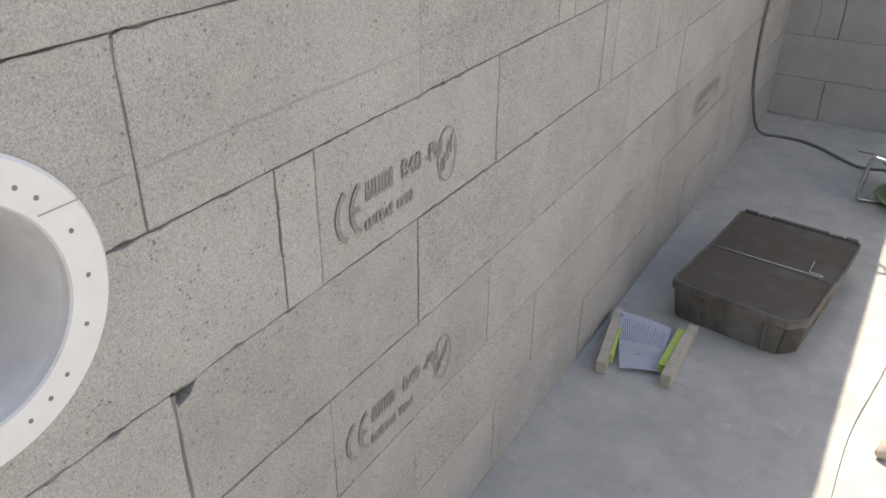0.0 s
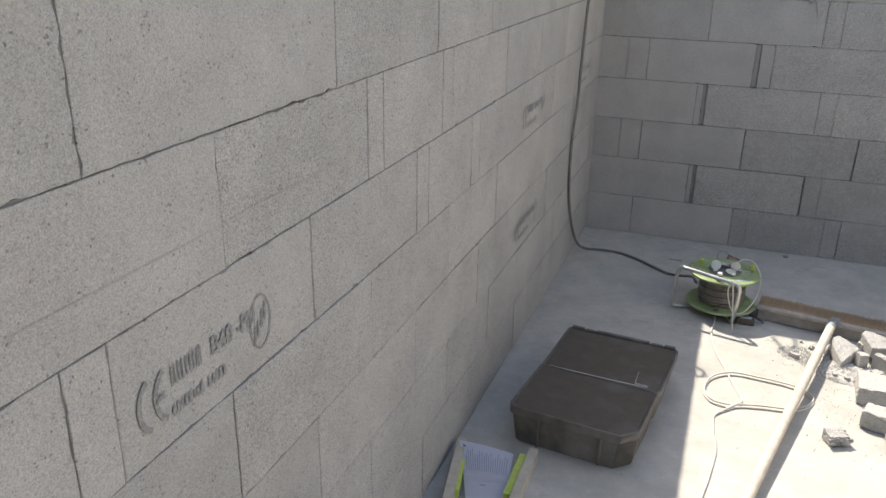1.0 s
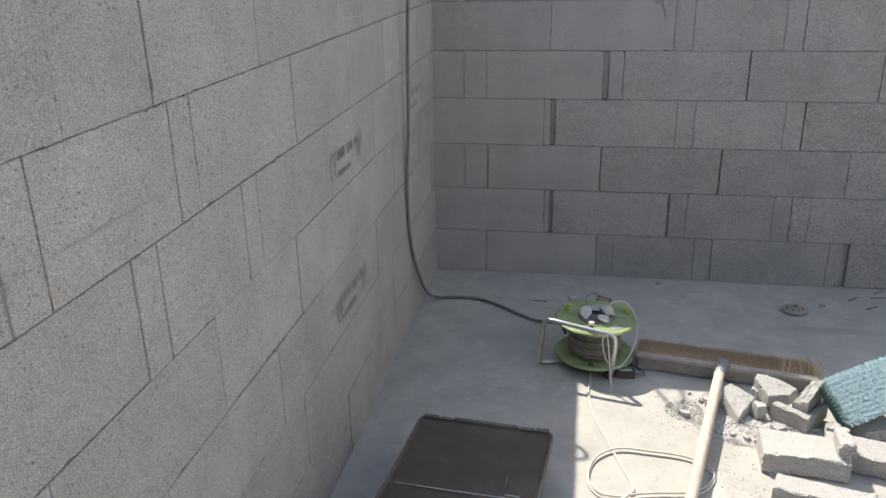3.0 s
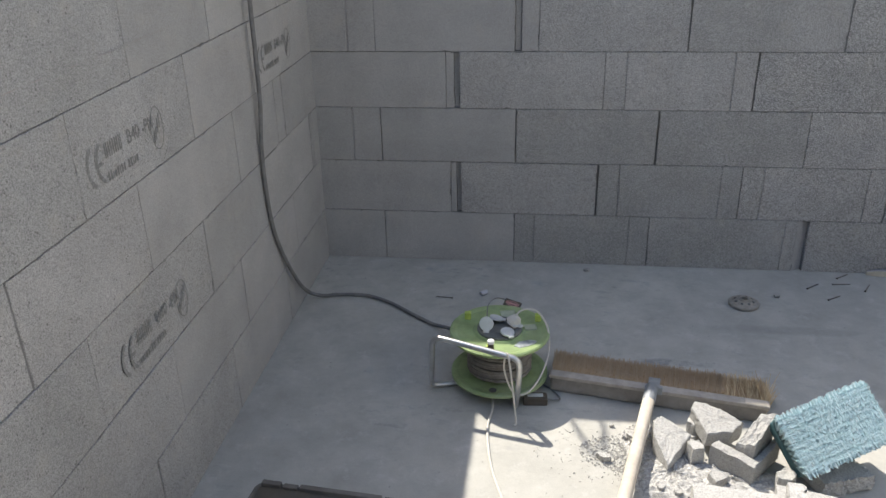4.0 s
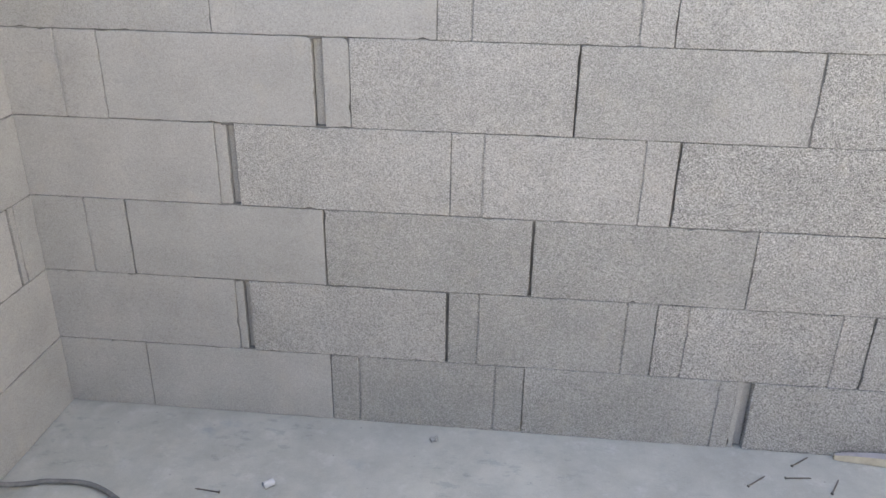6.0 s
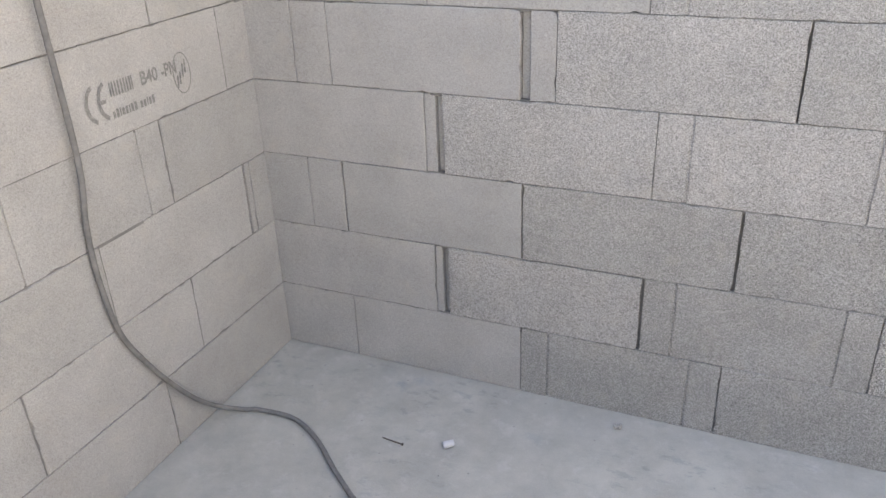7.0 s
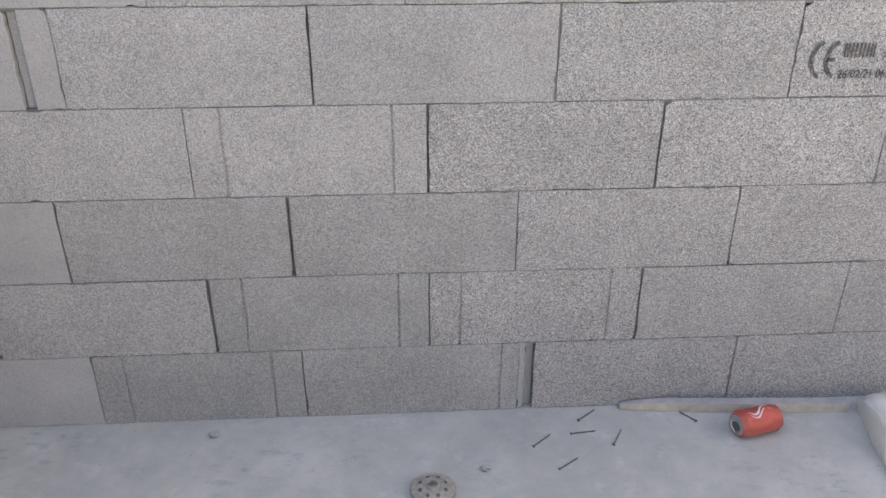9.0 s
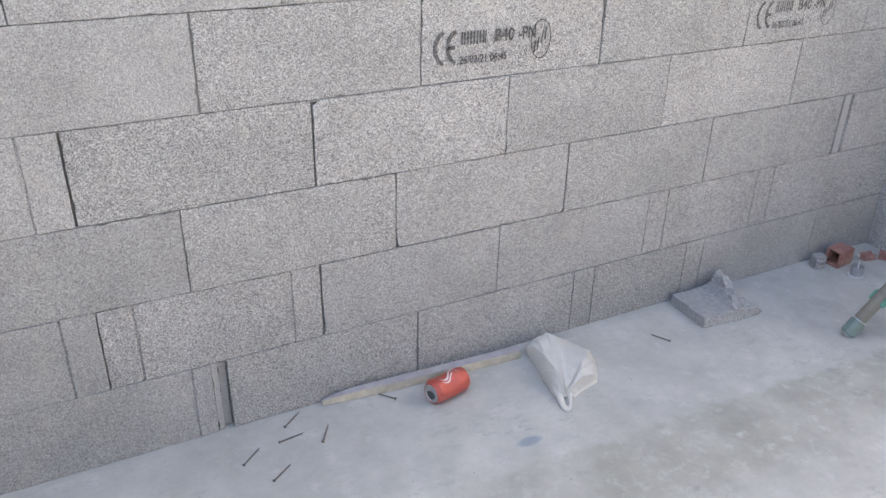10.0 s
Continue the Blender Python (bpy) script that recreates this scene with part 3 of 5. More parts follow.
TEAL_B.color(TEAL_B.ramp(_r, [(0.0, (0.28, 0.43, 0.46)), (0.25, (0.43, 0.60, 0.63)), (0.6, (0.52, 0.69, 0.71)), (0.88, (0.64, 0.78, 0.79)), (1.0, (0.80, 0.87, 0.87))]))
TEAL = simple("teal_plastic", (0.06, 0.15, 0.16), 0.5, 0, 0.4, 0.15, 30)
TEAL_SHADED = simple("teal_bristle_mass", (0.11, 0.20, 0.215), 0.6, 0, 0.3, 0.35, 120, 0.4)
GREEN = simple("green_plastic", (0.165, 0.215, 0.195), 0.6, 0, 0.3, 0.2, 30)
POLE = simple("drab_tube", (0.30, 0.285, 0.25), 0.7, 0, 0.3, 0.15, 40)
CLIP = simple("green_clip", (0.10, 0.27, 0.20), 0.55, 0, 0.35, 0.15, 40)
PAPER = simple("paper", (0.70, 0.72, 0.80), 0.9, 0, 0.1, 0.04, 30)
PRINT = simple("printed_line", (0.38, 0.40, 0.50), 0.9, 0, 0.1, 0.1, 60)
BRONZE = simple("worn_grinding_metal", (0.36, 0.33, 0.285), 0.7, 0.3, 0.4, 0.25, 90, 0.3)
NAIL = simple("rusty_nail", (0.19, 0.168, 0.148), 0.8, 0.3, 0.3, 0.3, 120)
CAN_RED = simple("red_paint", (0.54, 0.105, 0.075), 0.4, 0.25, 0.5, 0.16, 25)
CAN_WHITE = simple("white_print", (0.72, 0.62, 0.60), 0.5)
ALU = simple("aluminium", (0.62, 0.62, 0.62), 0.35, 0.9)
CLAY = simple("red_clay", (0.36, 0.18, 0.145), 0.9, 0, 0.2, 0.35, 45, 0.4)
CUPMAT = simple("cloudy_plastic", (0.55, 0.57, 0.58), 0.35, 0, 0.5, 0.08, 40)
CUPGREY = simple("dusty_clear_plastic", (0.30, 0.31, 0.32), 0.4, 0, 0.5, 0.15, 60)
RED_TAG = simple("faded_red_print", (0.44, 0.22, 0.21), 0.6)
BAGMAT = Mat("thin_white_film", 0.45, 0, 0.35)
BAGMAT.color(BAGMAT.ramp(BAGMAT.noise(BAGMAT.where(), 35, 4.0, 0.6), [(0.3, (0.76, 0.735, 0.68)), (0.7, (0.83, 0.805, 0.75))]))
_film = BAGMAT.node("ShaderNodeBsdfTranslucent", Color=(0.86, 0.83, 0.77, 1))
_both = BAGMAT.node("ShaderNodeMixShader", Fac=0.38)
BAGMAT.link(BAGMAT.b.outputs[0], _both.inputs[1])
BAGMAT.link(_film.outputs[0], _both.inputs[2])
BAGMAT.link(_both.outputs[0], BAGMAT.t.nodes["Material Output"].inputs["Surface"])


def rubble_material():
    k = Mat("broken_concrete", 0.95, 0, 0.15)
    p = k.where("object")
    rnd = k.node("ShaderNodeObjectInfo").outputs["Random"]
    c = k.ramp(rnd, [(0.0, (0.415, 0.407, 0.387)), (1.0, (0.485, 0.476, 0.452))])
    g = k.voronoi(p, 380, "Color")
    s = k.node("ShaderNodeSeparateColor")
    k.link(g, s.inputs[0])
    c = k.mix(c, k.ramp(s.outputs[0], [(0.0, 0.75), (0.5, 1.0), (1.0, 1.15)]), 0.55, "MULTIPLY")
    n = k.noise(p, 60, 5.0, 0.65)
    c = k.mix(c, k.ramp(n, [(0.3, 0.88), (0.7, 1.08)]), 0.6, "MULTIPLY")
    pit = k.ramp(k.noise(p, 260, 3.0, 0.6), [(0.38, 0.0), (0.5, 1.0)])
    c = k.mix(c, (0.2, 0.195, 0.185), k.math("MULTIPLY", k.math("SUBTRACT", 1.0, pit), 0.46))
    k.bump(k.math("ADD", k.math("MULTIPLY", n, 0.6), pit), 0.42, 0.0014)
    return k.color(c)


RUBBLE = rubble_material()
OFFCUT_BROKEN = simple("fresh_broken_concrete", (0.395, 0.385, 0.365), 0.95, 0, 0.15, 0.5, 170, 0.9)
OFFCUT = simple("grey_block_concrete", (0.31, 0.305, 0.295), 0.95, 0, 0.15, 0.22, 90, 0.5)
GRIT = simple("pale_grit", (0.47, 0.46, 0.435), 0.95, 0, 0.15, 0.45, 170, 0.6, "world")


# ---- opening and flange in the west wall ----
RING_Y, RING_Z, RING_R, RING_IN = -3.880, 1.003, 0.1505, 0.1075


def bore(ob, cutter):
    """Cuts the cutter out of a mesh for good."""
    m = ob.modifiers.new("bore", "BOOLEAN")
    m.operation, m.object, m.solver = "DIFFERENCE", cutter, "EXACT"
    m.use_self = True
    dg = bpy.context.evaluated_depsgraph_get()
    me = bpy.data.meshes.new_from_object(ob.evaluated_get(dg))
    ob.modifiers.remove(m)
    ob.data = me


cut_bm = bmesh.new()
turned(cut_bm, [(0, -0.3), (RING_IN + 0.012, -0.3), (RING_IN + 0.012, 0.1), (0, 0.1)], 48, Matrix.Translation((0, RING_Y, RING_Z)) @ pose(0, 0, 0, 0, 90, 0))
bmesh.ops.recalc_face_normals(cut_bm, faces=cut_bm.faces)
cutter = obj("cutter", cut_bm, PVC)
bpy.context.view_layer.update()
for key, ob in list(LEFT.items()):
    if key == "mortar":
        continue
    ci, a = key
    far = LEFT_LEN - a
    if ci in (4, 5) and 3.5 < far < 4.5:
        bore(ob, cutter)
bore(wall_left, cutter)
bore(LEFT["mortar"], cutter)
bpy.data.objects.remove(cutter)

RT = Matrix.Translation((0.0, RING_Y, RING_Z)) @ pose(0, 0, 0, 0, 90, 0)
flange = empty("wall_flange", RT, "white plastic ring flange with small screw holes, on the block wall", "flange")
bm = turned(bmesh.new(), [(RING_IN, -0.012), (RING_IN, 0.004), (RING_IN + 0.002, 0.007), (RING_R - 0.004, 0.007), (RING_R, 0.003), (RING_R, 0.0), (RING_IN, -0.012)], 96)
part("ring", bm, PVC, flange, smooth=False)
bm = turned(bmesh.new(), [(RING_IN + 0.008, -0.004), (RING_IN - 0.0005, -0.006), (RING_IN - 0.004, -0.09), (0.09, -0.125), (0, -0.13)], 64)
part("niche", bm, LINER, flange, "grey plastic niche behind the ring", True)
half = [88, 62, 50, 40, 18, -4.5, -27, -50, -61.5, -73]
for th in half + [180 - t for t in half]:
    a = math.radians(th + 90)
    r = 0.1265
    bm = turned(bmesh.new(), [(0, 0.0074), (0.0025, 0.0074), (0.0025, 0.0064), (0, 0.0064)], 12, Matrix.Translation((r * math.cos(a), r * math.sin(a), 0)))
    part("screw_hole", bm, SCREW, flange)


# ---- ink stamps and the snapped chalk line ----
def flat(bm, pts, y=-0.0017):
    bm.faces.new([bm.verts.new((x, y, z)) for x, z in pts])


def arc_band(bm, cx, cz, rx, rz, a0, a1, w, n=16, y=-0.0017):
    pr = None
    for i in range(n + 1):
        a = math.radians(a0 + (a1 - a0) * i / n)
        o = bm.verts.new((cx + rx * math.cos(a), y, cz + rz * math.sin(a)))
        q = bm.verts.new((cx + (rx - w) * math.cos(a), y, cz + (rz - w) * math.sin(a)))
        if pr:
            bm.faces.new((pr[0], o, q, pr[1]))
        pr = (o, q)


def letters(bm, text, x, z, width, height, y=-0.0017):
    """Adds upright letters of the built-in font, fitted into a box."""
    cu = bpy.data.curves.new("letters", "FONT")
    cu.body = text
    cu.offset = 0.022
    tmp = new("letters", cu)
    bpy.context.view_layer.update()
    me = bpy.data.meshes.new_from_object(tmp.evaluated_get(bpy.context.evaluated_depsgraph_get()))
    co = np.array([v.co[:] for v in me.vertices])
    lo, hi = co.min(0), co.max(0)
    vs = [bm.verts.new((x + (c[0] - lo[0]) / (hi[0] - lo[0]) * width, y, z + (c[1] - lo[1]) / (hi[1] - lo[1]) * height)) for c in co]
    for f in me.polygons:
        bm.faces.new([vs[i] for i in f.vertices])
    bpy.data.objects.remove(tmp)
    bpy.data.curves.remove(cu)
    bpy.data.meshes.remove(me)


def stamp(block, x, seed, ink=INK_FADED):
    """The maker's faded stamp: conformity arcs, bars for the name, the strength class, bars for the date, an oval mark."""
    rng = random.Random(seed)
    bm = bmesh.new()
    z = 0.08
    arc_band(bm, x + 0.036, z, 0.036, 0.043, 112, 248, 0.0085)
    arc_band(bm, x + 0.068, z, 0.036, 0.043, 112, 248, 0.0085)
    flat(bm, [(x + 0.036, z - 0.004), (x + 0.055, z - 0.004), (x + 0.055, z + 0.004), (x + 0.036, z + 0.004)])
    bx = x + 0.070
    for w, gap in ((0.011, 0.004), (0.004, 0.004), (0.013, 0.004), (0.012, 0.004), (0.010, 0.004)):
        for b0, b1 in ((bx, bx + min(w, 0.0042)), (bx + w - 0.0042, bx + w)) if w > 0.005 else ((bx, bx + w),):
            flat(bm, [(b0, z + 0.004), (b1, z + 0.004), (b1, z + 0.034), (b0, z + 0.034)])
        bx += w + gap
    letters(bm, "B40", x + 0.160, z + 0.004, 0.052, 0.030)
    letters(bm, "-PN", x + 0.224, z + 0.004, 0.048, 0.030)
    bx = x + 0.066
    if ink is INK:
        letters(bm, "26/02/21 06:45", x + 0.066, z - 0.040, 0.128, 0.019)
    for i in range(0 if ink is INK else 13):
        w = 0.0068 if i not in (2, 5, 10) else 0.003
        h = rng.uniform(0.014, 0.019)
        flat(bm, [(bx, z - 0.040), (bx + w, z - 0.040), (bx + w, z - 0.040 + h), (bx, z - 0.040 + h)])
        bx += w + (0.0032 if i != 7 else 0.011)
    arc_band(bm, x + 0.288, z, 0.029, 0.047, 0, 360, 0.0028, 40)
    for i, (dx, lo, hi) in enumerate(((0.268, -0.030, -0.002), (0.277, -0.024, 0.004), (0.288, -0.010, 0.020), (0.297, -0.002, 0.028))):
        flat(bm, [(x + dx, z + lo), (x + dx + 0.0045, z + lo), (x + dx + 0.007, z + hi), (x + dx + 0.0025, z + hi)])
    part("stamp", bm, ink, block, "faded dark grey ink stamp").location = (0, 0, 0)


def left_block(course, far_joint):
    return LEFT[(course, round(LEFT_LEN - far_joint, 3))]


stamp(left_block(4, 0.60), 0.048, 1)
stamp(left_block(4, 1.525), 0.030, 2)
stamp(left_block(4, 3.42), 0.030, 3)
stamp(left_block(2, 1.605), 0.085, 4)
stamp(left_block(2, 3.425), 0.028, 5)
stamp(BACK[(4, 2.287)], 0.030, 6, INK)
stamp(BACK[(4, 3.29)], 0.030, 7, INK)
bm = bmesh.new()
for i in range(60):
    y0 = -0.5 - i * 0.075
    if -4.05 < y0 < -3.68:
        continue
    box(bm, 0.0014, y0 - 0.07, 1.0672 + 0.0006 * math.sin(i), 0.0015, y0, 1.0684 + 0.0006 * math.sin(i))
box(bm, 0.0071, RING_Y + 0.094, 1.0672, 0.0073, RING_Y + 0.1365, 1.0690)
part("chalk_line", bm, CHALK, wall_left, "faint red chalk line snapped along the blocks")


# ---- tool case, papers, strips ----
def tray(w, d, h, deep, cut=0.0, r=0.015):
    """A plastic shell with tapered sides and small corner rounds; cut: a bevelled corner at its front. Origin in the middle of its base."""
    bm = bmesh.new()
    def ring(inset, z):
        pts = []
        for sx, sy, a0 in ((1, 1, 0), (-1, 1, 90), (-1, -1, 180), (1, -1, 270)):
            big = cut if (sx, sy) == (1, -1) and cut else 0.026 if (sx, sy) == (-1, -1) and cut else r
            x, y = sx * (w / 2 - inset), sy * (d / 2 - inset)
            for i in range(5):
                if big == cut and cut:
                    pts.append(bm.verts.new((x - big * 0.85 * (1 - i / 4), y + big * i / 4, z)))
                else:
                    a = math.radians(a0 + 22.5 * i)
                    pts.append(bm.verts.new((x - sx * big + big * math.cos(a), y - sy * big + big * math.sin(a), z)))
        return pts
    rings = [ring(0.020, 0.0), ring(0.017, 0.004), ring(0.006, h * 0.76), ring(0.0, h * 0.80), ring(0.0, h - 0.002), ring(0.002, h), ring(0.006, h - 0.001), ring(0.008, h - deep)]
    for a, b in zip(rings, rings[1:]):
        for i in range(len(a)):
            j = (i + 1) % len(a)
            bm.faces.new((a[i], a[j], b[j], b[i]))
    bm.faces.new(list(reversed(rings[0])))
    bm.faces.new(rings[-1])
    bmesh.ops.recalc_face_normals(bm, faces=bm.faces[:])
    return bm


def tool_case():
    m = Matrix.Translation((0.370, -1.768, 0)) @ pose(0, 0, 0, 0, 0, -7.0)
    c = empty("tool_case", m, "open black plastic tool case lying flat, dusty and empty", "tool case")
    w = 0.39
    o = part("base", tray(w, 0.292, 0.13, 0.005, 0.050), CASE_OUT, c)
    o.location = (0, -0.150, 0)
    # inner trays, set a little below the rims
    bm = bmesh.new()
    q = (w / 2 - 0.0095, 0.146 - 0.0095)
    outline = [(-q[0] + 0.02, -q[1]), (q[0] - 0.040, -q[1]), (q[0], -q[1] + 0.046), (q[0], q[1]), (-q[0], q[1]), (-q[0], -q[1] + 0.02)]
    vs = [bm.verts.new((x, y, 0.1275)) for x, y in outline]
    f = bm.faces.new(vs)
    bmesh.ops.inset_region(bm, faces=[f], thickness=0.004, depth=-0.0015)
    part("base_lining", bm, BLACK, c, "matt black inner tray").location = (0, -0.150, 0)
    lid_turn = Matrix.Translation((-0.007, 0.171, 0)) @ pose(0, 0, 0, 0, 0, 1.7)
    o = part("lid", tray(w + 0.008, 0.333, 0.114, 0.005, 0.0, 0.022), CASE_OUT, c)
    o.matrix_local = lid_turn
    bm = bmesh.new()
    vs = [bm.verts.new((x, y, 0.1115)) for x, y in ((-0.188, -0.155), (0.188, -0.155), (0.188, 0.145), (0.178, 0.155), (-0.178, 0.155), (-0.188, 0.145))]
    f = bm.faces.new(vs)
    bmesh.ops.inset_region(bm, faces=[f], thickness=0.004, depth=-0.0015)
    part("lid_lining", bm, BLACK, c, "matt black inner tray").matrix_local = lid_turn
    # raised rib along the lid's far edge, broken by the latch seats
    for x0, x1, h in ((-0.185, -0.140, 0.0075), (-0.134, -0.100, 0.0045), (-0.094, 0.096, 0.0075), (0.102, 0.142, 0.0045), (0.148, 0.185, 0.0075)):
        part("edge_rib", box(bmesh.new(), x0, 0.152, 0.110, x1, 0.1655, 0.114 + h, 0.002), CASE_OUT, c).matrix_local = lid_turn
    # front pull between two upright ribs
    for x in (-0.095, 0.095):
        part("front_rib", box(bmesh.new(), x - 0.004, -0.2985, 0.012, x + 0.004, -0.288, 0.100, 0.002), CASE_OUT, c)
    for x in (-0.13, 0.13):
        bm = bmesh.new()
        for s in (-0.018, 0, 0.018):
            tube(bm, [(x + s - 0.008, 0.0, 0.108), (x + s + 0.008, 0.0, 0.108)], 0.006, 10)
        part("hinge", bm, BLACK, c)
    # bevel facet toned lighter: the light it catches is in its colour
    bm = bmesh.new()
    vs = [bm.verts.new(p) for p in ((0.1385, -0.2810, 0.006), (0.1790, -0.2330, 0.006), (0.1945, -0.2470, 0.127), (0.1545, -0.2965, 0.127))]
    bm.faces.new(vs)
    bmesh.ops.solidify(bm, geom=bm.faces[:], thickness=0.003)
    part("corner_facet", bm, CASE_GREY, c, "scuffed grey bevelled corner of the base")
    return c


tool_case()
bm = bmesh.new()
tube(bm, smooth_path([(0.205, -1.768, 0.136), (0.36, -1.778, 0.134), (0.505, -1.788, 0.134), (0.520, -1.786, 0.134), (0.523, -1.780, 0.134), (0.512, -1.777, 0.134), (0.492, -1.774, 0.133), (0.485, -1.768, 0.132), (0.484, -1.74, 0.125), (0.486, -1.675, 0.121)], 6), 0.0013, 8)
tagged(obj("wire_rod", bm, ALU, True), "thin bent white metal wire lying across the open case", "wire")

bm = bmesh.new()
nx, ny = 8, 12
grid = [[None] * (ny + 1) for _ in range(nx + 1)]
A, B, C, D = Vector((0.122, -2.368, 0.010)), Vector((0.220, -2.330, 0.012)), Vector((0.190, -2.130, 0.026)), Vector((0.027, -2.150, 0.046))
for i in range(nx + 1):
    for j in range(ny + 1):
        u, v = i / nx, j / ny
        p = (A * (1 - u) + B * u) * (1 - v) + (D * (1 - u) + C * u) * v
        p.z += 0.012 * math.exp(-((v - 0.42) / 0.05) ** 2) + 0.004 * math.sin(u * 3.1)
        grid[i][j] = bm.verts.new(p)
for i in range(nx):
    for j in range(ny):
        bm.faces.new((grid[i][j], grid[i + 1][j], grid[i + 1][j + 1], grid[i][j + 1]))
bmesh.ops.solidify(bm, geom=bm.faces[:], thickness=0.0012)
paper = tagged(obj("leaflet", bm, PAPER), "folded white printed leaflet lying between two strips", "paper")
def on_paper(u, v, lift=0.0016):
    q = (A * (1 - u) + B * u) * (1 - v) + (D * (1 - u) + C * u) * v
    q.z += 0.012 * math.exp(-((v - 0.42) / 0.05) ** 2) + 0.004 * math.sin(u * 3.1) + lift
    return q


_rng = random.Random(14)
for r in range(19):
    u, end = 0.10 + r * 0.045, 0.54 + 0.36 * _rng.uniform(0.6, 1.0)
    bm = bmesh.new()
    prev = None
    for i in range(7):
        v = 0.49 + (end - 0.49) * i / 6
        row = [bm.verts.new(on_paper(u - 0.007, v)), bm.verts.new(on_paper(u + 0.007, v))]
        if prev:
            bm.faces.new((prev[0], prev[1], row[1], row[0]))
        prev = row
    part("text_line", bm, PRINT, paper)
bm = bmesh.new()
bm.faces.new([bm.verts.new(on_paper(u, v)) for u, v in ((0.06, 0.90), (0.13, 0.90), (0.06, 0.945))])
part("corner_mark", bm, BLACK, paper, "small dark printed corner mark")
bm = bmesh.new()
bm.faces.new([bm.verts.new(on_paper(u, v)) for u, v in ((0.36, 0.25), (0.50, 0.25), (0.50, 0.27), (0.36, 0.27))])
part("text_line", bm, PRINT, paper)


def strip(a, b, side, tilt):
    """A pale channelled strip with a lime inner face."""
    a, b = Vector(a), Vector(b)
    ang = math.degrees(math.atan2((b - a).y, (b - a).x))
    ln = (b - a).length
    e = empty("batten", Matrix.Translation(a) @ pose(0, 0, 0, tilt, 0, ang), "short pale wooden batten with a lime-green strip", "batten", "battens beside the leaflet")
    part("bar", box(bmesh.new(), 0, -0.014, 0, ln, 0.014, 0.042, 0.0025), WOOD_PALE, e)
    wide = 0.036 if side > 0 else 0.024
    part("lime_strip", box(bmesh.new(), 0.05, min(side * 0.0142, side * wide), 0.006, ln - 0.03, max(side * 0.0142, side * wide), 0.034, 0.001), LIME_FELT, e, "bright lime strip")
    return e


strip((0.081, -2.408, 0), (0.028, -2.128, 0), -1, 0)
strip((0.249, -2.372, 0), (0.244, -2.100, 0), 1, 0)


# ---- cable reel ----
def cable_reel():
    cx, cy = 0.716, -0.802
    r = empty("cable_reel", Matrix.Translation((cx, cy, 0)), "lime-green cable reel on a steel tube stand, lying flat", "cable reel")
    disc = lambda z, rad: turned(bmesh.new(), [(0.055, z), (rad - 0.004, z), (rad, z + 0.003), (rad, z + 0.009), (rad - 0.004, z + 0.012), (rad - 0.015, z + 0.0105), (rad - 0.022, z + 0.008), (0.075, z + 0.008), (0.070, z + 0.012), (0.055, z + 0.012), (0.055, z)], 64)
    top = part("top_flange", disc(0.165, 0.143), LIME, r, smooth=False)
    low = part("bottom_flange", disc(0.032, 0.140), LIME, r)
    part("hub", turned(bmesh.new(), [(0, 0.016), (0.058, 0.016), (0.058, 0.176), (0, 0.176)], 40), BLACK, r)
    bm = bmesh.new()
    rng = random.Random(4)
    pts = []
    for layer, rad in enumerate((0.070, 0.080, 0.089)):
        turns = 11
        zz = [0.051 + (0.106 * i / (turns * 24)) for i in range(turns * 24)]
        if layer == 1:
            zz.reverse()
        for i, z in enumerate(zz):
            a = 2 * math.pi * i / 24
            pts.append((rad * math.cos(a) + rng.uniform(-0.001, 0.001), rad * math.sin(a), z + 0.002 * math.sin(a * 0.7)))
    tube(bm, pts, 0.0052, 6)
    part("wound_cable", bm, DRUMCABLE, r, "dark grey rubber cable wound on the drum", True)
    socket = part("socket_plate", turned(bmesh.new(), [(0, 0.176), (0.064, 0.176), (0.064, 0.181), (0.060, 0.184), (0.048, 0.1845), (0.044, 0.180), (0, 0.180)], 48), SOCKET, r, "dark grey socket plate")
    for i, (x, y, up) in enumerate(((-0.036, -0.020, 62), (0.024, -0.040, 8), (0.040, 0.012, 10), (-0.012, 0.036, 12))):
        bm = turned(bmesh.new(), [(0, 0), (0.0195, 0), (0.0205, 0.003), (0.019, 0.006), (0, 0.0065)], 24)
        box(bm, -0.008, -0.027, 0.0005, 0.008, -0.016, 0.0055, 0.0015)
        o = part("socket_cover", bm, CUPMAT, socket, "pale grey hinged socket cover")
        o.matrix_local = Matrix.Translation((x, y, 0.189 if up < 20 else 0.204)) @ pose(0, 0, 0, up, 4 * i, 30 * i if up < 20 else 0)
    # plug with its white lead
    bm = turned(bmesh.new(), [(0, 0), (0.019, 0), (0.019, 0.012), (0.015, 0.026), (0.007, 0.032), (0, 0.032)], 20, pose(0, 0, 0, 0, 55, 15))
    o = part("plug", bm, CORD, r, "white plug pushed into a socket")
    o.location = (0.030, 0.010, 0.190)
    for x, y in ((0.108, 0.062), (-0.096, 0.058), (-0.02, -0.118)):
        o = part("peg", box(bmesh.new(), -0.009, -0.008, 0, 0.009, 0.008, 0.022, 0.003), LIME_FELT, r, "bright yellow-green peg")
        o.location = (x, y, 0.173)
    bm = turned(bmesh.new(), [(0, 0), (0.0085, 0), (0.0085, 0.030), (0, 0.030)], 16)
    k = part("crank_knob", bm, BLACK, r)
    k.location = (-0.017, -0.122, 0.176)
    part("knob_cap", turned(bmesh.new(), [(0.0095, 0.028), (0.0095, 0.036), (0.006, 0.0385), (0, 0.039)], 16), PVC, k, "white cap")
    rng = random.Random(12)
